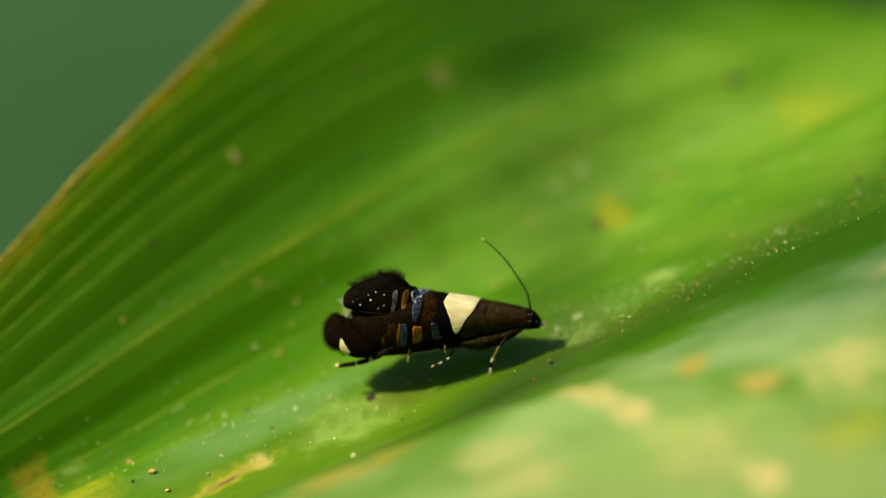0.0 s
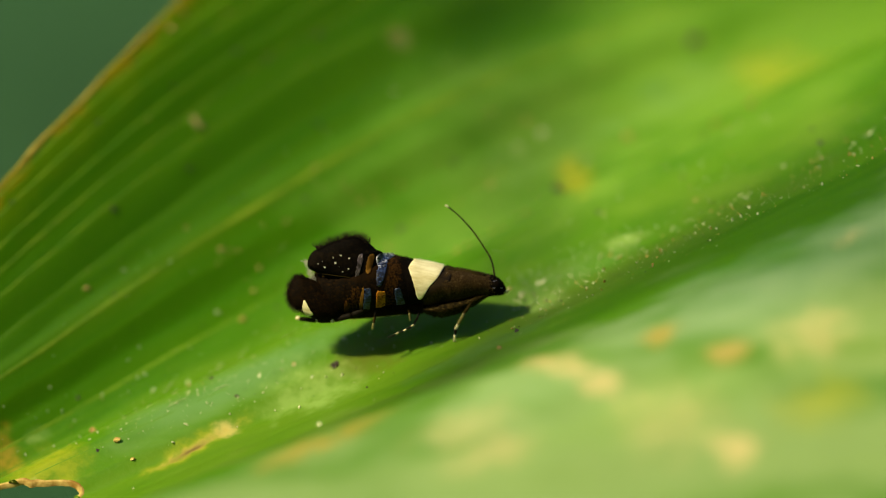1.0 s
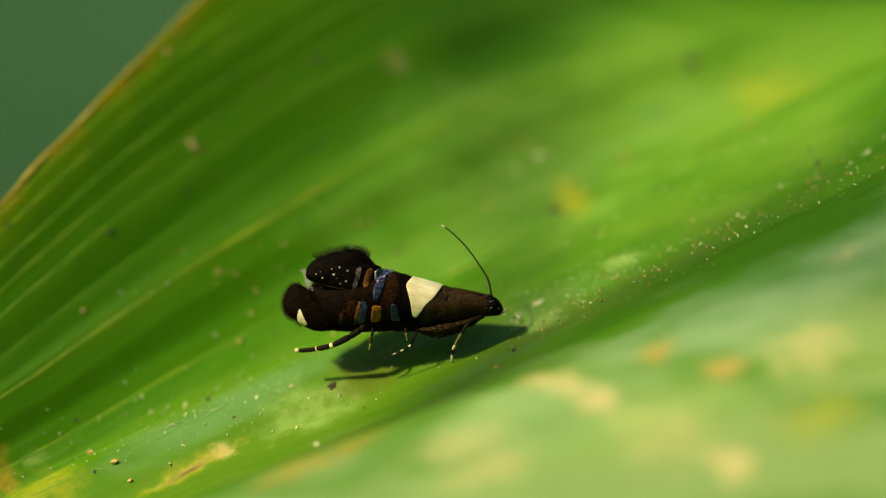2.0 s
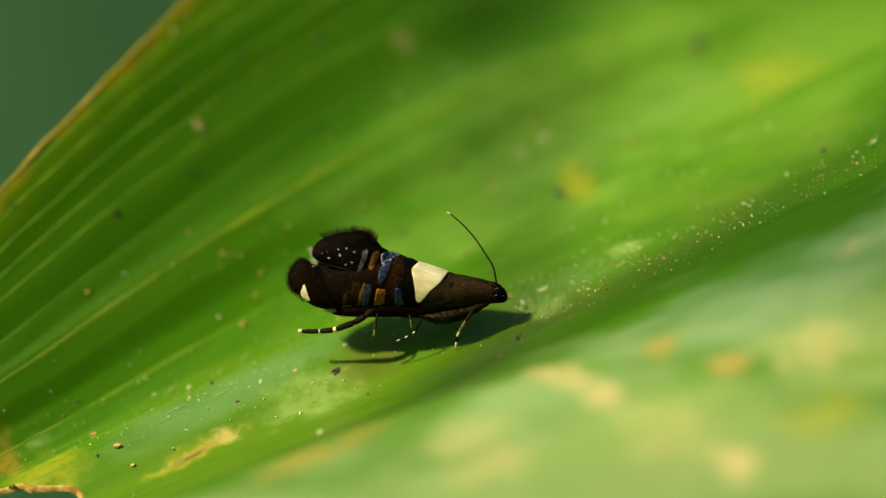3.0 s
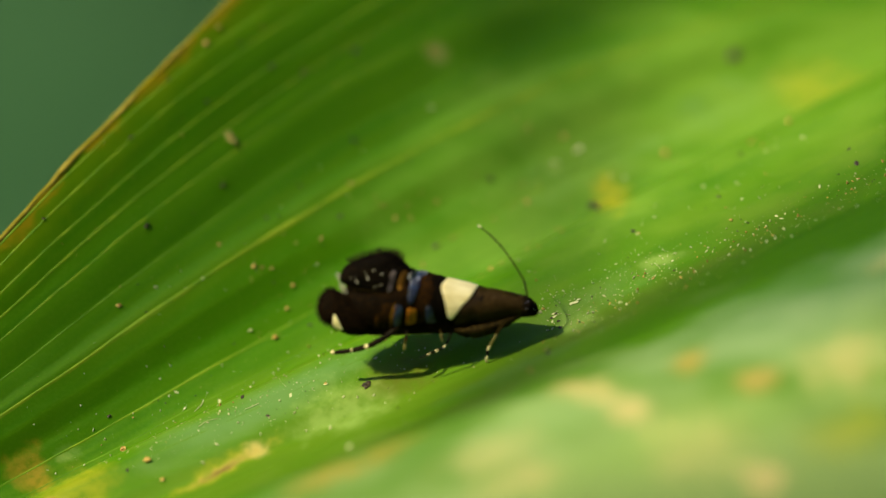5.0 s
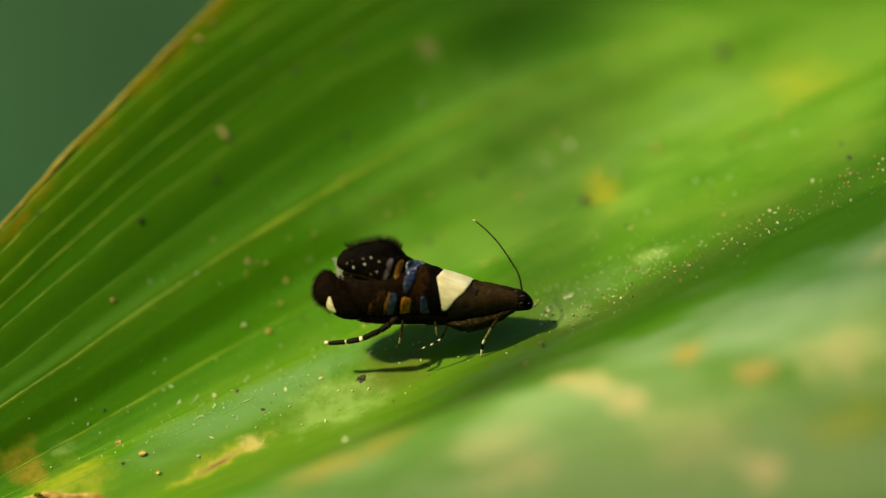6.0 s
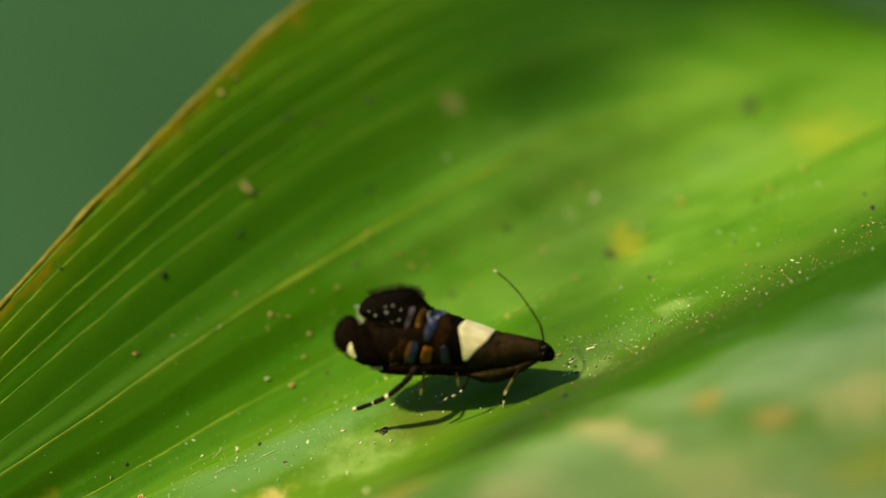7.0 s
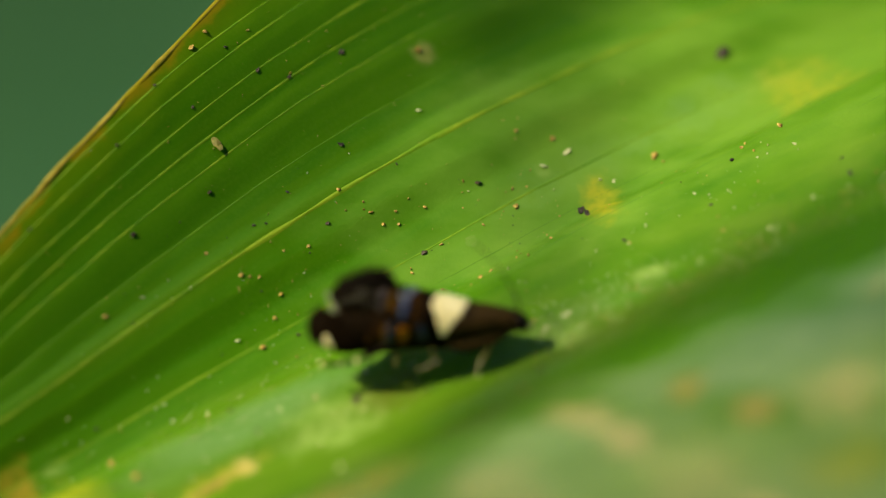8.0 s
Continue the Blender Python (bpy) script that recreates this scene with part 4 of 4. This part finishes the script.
leg([(714, 556, 0.3), (710, 584, 0.45), (708, 595, 0.38), (706, 606, 0.3)], 0.045, [LEG_DARK, BELLY, OLIVE], "middle_leg", "short dark leg under the wing")
hind_leg = leg([(712, 548, 0.3), (690, 571, 0.45), (672, 584, 0.42), (643, 599, 0.22), (637, 601, 0.20), (615, 606, 0.08), (613, 606.5, 0.06), (583, 610, -0.06), (576, 609, -0.10)], 0.104,
               [LEG_DARK, LEG_DARK, LEG_DARK, LEG_PALE, LEG_DARK, LEG_PALE, LEG_DARK, LEG_PALE], "hind_leg", "black hind leg with white rings, stretched out behind")


# ---- loose bits on the leaf ----
def grain(name, x, y, size, mat, label, category, group, flat=0.7, long=1.0, seed=0):
    """A rough crumb that rests on the leaf; size in mm."""
    r = random.Random(seed)
    bm = bmesh.new()
    bmesh.ops.create_icosphere(bm, subdivisions=2, radius=1)
    off = Vector((r.uniform(0, 99), r.uniform(0, 99), r.uniform(0, 99)))
    for v in bm.verts:
        v.co *= 1 + 0.7 * noise.noise(v.co * 1.5 + off) + 0.35 * noise.noise(v.co * 3.5 + off)
        v.co = Vector((v.co.x * long, v.co.y, v.co.z * flat)) * size * 0.5 * MM
    ob = part(name, bm, mat, None, label, smooth=False)
    ob.matrix_basis = Matrix.Translation(leaf_point(x, y, size * flat * 0.30)) @ pose(0, 0, 0, 0, -18, r.uniform(0, 360))
    return tagged(ob, category=category, group=group)


DARK_BITS = [(3.50, 3.81, 0.18), (3.67, 3.67, 0.14), (3.71, 3.54, 0.10), (7.89, 4.06, 0.14), (-3.05, -2.63, 0.21), (-5.94, -3.25, 0.10), (-6.70, -2.35, 0.10), (-10.60, -2.40, 0.10), (-9.56, 1.79, 0.16), (2.54, -1.24, 0.09), (2.26, -3.59, 0.13), (4.73, 1.55, 0.12), (7.72, 9.36, 0.32), (0.48, 4.64, 0.16), (-7.37, 3.14, 0.14), (-5.99, 6.13, 0.12), (-5.09, 3.57, 0.09), (-7.87, 4.77, 0.09), (-3.53, 7.31, 0.16), (-3.52, 5.01, 0.16), (-6.08, 2.60, 0.10), (-5.71, 2.64, 0.09), (-3.92, 2.90, 0.12), (-1.10, 2.71, 0.14), (-10.08, 3.37, 0.09), (11.04, 2.73, 0.09), (-6.93, 6.29, 0.10), (-5.07, 6.29, 0.12), (-9.57, 1.78, 0.13), (-10.00, -4.74, 0.10), (8.07, 0.77, 0.08), (-12.57, 1.15, 0.11), (-8.99, 4.83, 0.08), (11.25, 2.03, 0.15), (7.23, 2.27, 0.10), (-4.76, 0.35, 0.10), (2.59, -1.55, 0.11), (2.33, -1.10, 0.08), (2.47, -0.98, 0.07)]
for i, (x, y, s) in enumerate(DARK_BITS):
    grain("dark_crumb", x, y, s, GRIT_DARK, "tiny dark brown crumb of debris on the leaf", "debris", "debris on the leaf", 0.5, 1.3, i)
TAN_BITS = [(-5.78, -0.05, 0.21), (-6.43, 1.32, 0.16), (-6.18, 1.33, 0.12), (-10.36, -0.02, 0.18), (-10.17, -3.32, 0.21), (-9.43, -4.48, 0.24), (-8.97, -5.14, 0.16), (9.32, 5.27, 0.21), (1.74, -4.74, 0.16), (-4.26, -2.34, 0.10), (8.19, 4.67, 0.14), (-1.27, 7.98, 0.24), (-3.60, 3.74, 0.14), (-2.30, 3.21, 0.13), (-1.83, 3.31, 0.11), (-4.47, 2.29, 0.12), (0.55, 1.60, 0.14), (1.61, 6.05, 0.14), (-2.68, 3.34, 0.10), (-1.93, 3.55, 0.10), (-1.07, 3.82, 0.12), (5.68, 5.64, 0.21), (7.58, 1.05, 0.11), (-6.40, 1.34, 0.10), (-5.90, 1.37, 0.10), (5.65, 5.53, 0.16), (-7.53, 6.39, 0.18), (-7.93, 5.92, 0.18), (2.67, 6.09, 0.18), (1.59, 4.07, 0.18), (-5.27, 1.23, 0.15), (-7.44, 1.76, 0.12), (-5.44, 0.67, 0.15), (2.09, -0.78, 0.12)]
for i, (x, y, s) in enumerate(TAN_BITS):
    grain("tan_crumb", x, y, s * 0.82, GRIT_TAN, "tiny tan crumb of debris on the leaf", "debris", "debris on the leaf", seed=100 + i)
grain("tan_flake", -7.20, 4.28, .26, GRIT_OLIVE, "narrow tan flake lying on the leaf", "debris", "debris on the leaf", 0.4, 2.0, 300)
PALE_BITS = [(2.43, 5.29, 0.19), (4.06, 4.90, 0.11), (6.79, 2.89, 0.10), (9.05, 0.30, 0.10), (12.71, 1.59, 0.14), (12.27, -0.47, 0.10), (-7.37, -1.91, 0.11), (-7.39, -4.06, 0.12), (-3.51, -6.19, 0.16), (-1.27, 6.38, 0.14), (-8.65, -1.65, 0.08), (4.47, 4.82, 0.09), (-4.26, -2.36, 0.10), (2.39, -0.97, 0.08), (2.50, -0.91, 0.06), (-5.28, -2.59, 0.10), (-7.68, -3.31, 0.10), (-2.80, -1.65, 0.10), (-7.79, -4.68, 0.12), (4.32, -1.47, 0.08), (3.08, 5.76, 0.18), (9.73, 4.01, 0.13), (-9.27, 0.55, 0.12), (-6.54, 0.04, 0.13), (2.42, -1.06, 0.10), (2.54, -1.00, 0.07), (2.36, -1.22, 0.07), (3.00, -0.74, 0.16), (3.12, -0.66, 0.10)]
for i, (x, y, s) in enumerate(PALE_BITS):
    grain("pale_crumb", x, y, s * 0.85, GRIT_PALE, "tiny whitish flake of debris on the leaf", "debris", "debris on the leaf", 0.25, 1.8, 400 + i)


def dust(name, mat, label, seed, fields):
    """Many small grains. Each field: how many, from x to x, vein number at its ends, spread, sizes in mm."""
    r = random.Random(seed)
    bm = bmesh.new()
    for count, x0, x1, v0, v1, spread, lo, hi in fields:
        for i in range(count):
            f = r.random()
            x, v = x0 + (x1 - x0) * f, r.gauss(v0 + (v1 - v0) * f, spread)
            y = y_of(x, v)
            if v > edge_of(x) - 0.01 or math.hypot(x - HOLE[0], y - HOLE[1]) < 2.0:
                continue
            s = lo + (hi - lo) * r.random() ** 3
            m = Matrix.Translation(leaf_point(x, y, s * 0.25)) @ pose(0, 0, 0, r.uniform(0, 360), r.uniform(0, 360), r.uniform(0, 360))
            m = m @ Matrix.Diagonal((s * MM * r.uniform(.6, 1.8), s * MM * r.uniform(.5, 1), s * MM * r.uniform(.4, .8), 1))
            bmesh.ops.create_icosphere(bm, subdivisions=1, radius=0.5, matrix=m)
    tagged(part(name, bm, mat, None, label, smooth=False), category="debris", kind="stuff")


dust("pale_dust", GRIT_PALE, "fine pale grains scattered over the leaf", 11,
     [(330, 2.0, 14.5, 0.345, 0.325, 0.026, 0.02, 0.11), (190, -12.5, -1, 0.49, 0.45, 0.05, 0.02, 0.10), (60, -12, 12, 0.52, 0.45, 0.12, 0.02, 0.09), (40, 3, 14, 0.40, 0.37, 0.03, 0.02, 0.07), (110, -13, -2, 0.60, 0.55, 0.07, 0.02, 0.09), (260, -6, 9, 0.43, 0.39, 0.04, 0.015, 0.085), (420, 2.0, 6.0, 0.392, 0.362, 0.016, 0.012, 0.06), (160, -9.5, -4.5, 0.46, 0.45, 0.02, 0.012, 0.055)])
dust("tan_dust", GRIT_TAN, "fine tan grains scattered over the leaf", 12,
     [(300, 2.0, 14.5, 0.342, 0.322, 0.024, 0.02, 0.11), (45, -7, 2.5, 0.618, 0.59, 0.03, 0.03, 0.10), (90, -12, 4, 0.57, 0.50, 0.06, 0.02, 0.10), (40, -12, -2, 0.84, 0.835, 0.035, 0.02, 0.08), (45, -9, 5, 0.665, 0.60, 0.045, 0.03, 0.10), (80, -14, 1, 0.80, 0.77, 0.05, 0.02, 0.08), (60, -3, 9, 0.52, 0.47, 0.04, 0.02, 0.12)])
dust("dark_dust", GRIT_DARK, "fine dark grains scattered over the leaf", 13,
     [(160, 2.0, 14.0, 0.345, 0.325, 0.03, 0.02, 0.07), (70, -12, 4, 0.59, 0.54, 0.10, 0.02, 0.08), (110, -6, 9, 0.43, 0.39, 0.045, 0.015, 0.06)])


def fibre(points, label):
    """A thin pale thread that lies on the leaf."""
    bm = bmesh.new()
    tube(bm, curve_through([leaf_point(x, y, h) for x, y, h in points], 12), 0.008 * MM, 4)
    tagged(part("fibre", bm, GRIT_PALE, None, label), category="debris", group="debris on the leaf")


fibre([(-7.95, -3.45, 0.01), (-7.70, -3.28, 0.03), (-7.40, -3.20, 0.01)], "fine whitish plant fibre lying on the leaf")
fibre([(-8.10, -2.20, 0.01), (-7.92, -2.05, 0.03), (-7.85, -1.86, 0.01)], "fine whitish plant fibre lying on the leaf")
fibre([(-6.60, -2.95, 0.01), (-6.42, -2.90, 0.03), (-6.20, -2.78, 0.01)], "fine whitish plant fibre lying on the leaf")


# ---- what moves ----
def motions():
    pivot = spot(841, 513)

    def rock(deg):
        return Matrix.Translation(pivot) @ pose(0, 0, 0, 0, deg, 0) @ Matrix.Translation(-pivot)

    swing = [(0.0, 1.5), (0.5, 0.0), (1.0, 4.0), (1.2, 5.0), (2.3, 9.0), (2.5, 9.0), (3.0, 11.5), (3.5, 8.4), (4.0, 4.0), (4.5, 4.0), (4.7, 5.0),
             (5.8, 9.5), (6.0, 10.5), (6.5, 14.2), (7.0, 12.2), (7.5, 8.3), (8.0, 5.0)]
    for wing in (near_wing, far_wing):
        walk(wing, [(t, rock(a)) for t, a in swing])
    root = spot(706, 556)
    curl = {3.0: 2.5, 3.5: 1.0, 6.0: 1.0, 6.5: 2.5, 7.0: 2.5, 7.5: 1.0}
    walk(tail, [(t, rock(a) @ Matrix.Translation(root) @ pose(0, 0, 0, 0, curl.get(t, 0.0), 0) @ Matrix.Translation(-root)) for t, a in swing])
    sag = [(0.0, 1.5), (0.5, 0.0), (1.0, 4.0), (1.2, 5.0), (2.3, 9.2), (2.7, 9.0), (3.0, 9.2), (3.3, 8.8), (3.6, 8.6), (4.0, 4.0), (4.7, 5.0),
           (5.8, 9.5), (6.2, 9.5), (6.5, 10.8), (7.0, 9.8), (7.3, 8.6), (7.5, 8.3), (8.0, 5.0)]
    walk(abdomen, [(t, rock(a)) for t, a in sag])
    # the added near frond drifts in and dims the near blade
    walk(frond_three, [(t, pose(0.004 * k, -0.021 * k, 0)) for t, k in ((0.0, 1.0), (1.2, 0.93), (2.5, 0.72), (4.0, 0.5), (5.25, 0.28), (6.5, 0.12), (8.0, 0.0))])
    hip = spot(686, 574, -0.55 * MM)
    kick = [(0.0, -2.0), (0.5, 6.0), (1.0, 12.0), (1.2, 12.0), (2.3, -1.0), (2.5, 0.0), (3.0, 6.0), (3.5, 0.0), (4.0, -2.0), (4.5, -4.0), (4.7, -3.0),
            (5.8, 1.0), (6.0, 2.0), (6.5, 14.0), (7.0, -12.0), (7.5, -2.0), (8.0, 2.0)]
    walk(hind_leg, [(t, Matrix.Translation(hip) @ pose(0, 0, 0, 0, a, 0) @ Matrix.Translation(-hip)) for t, a in kick])


motions()
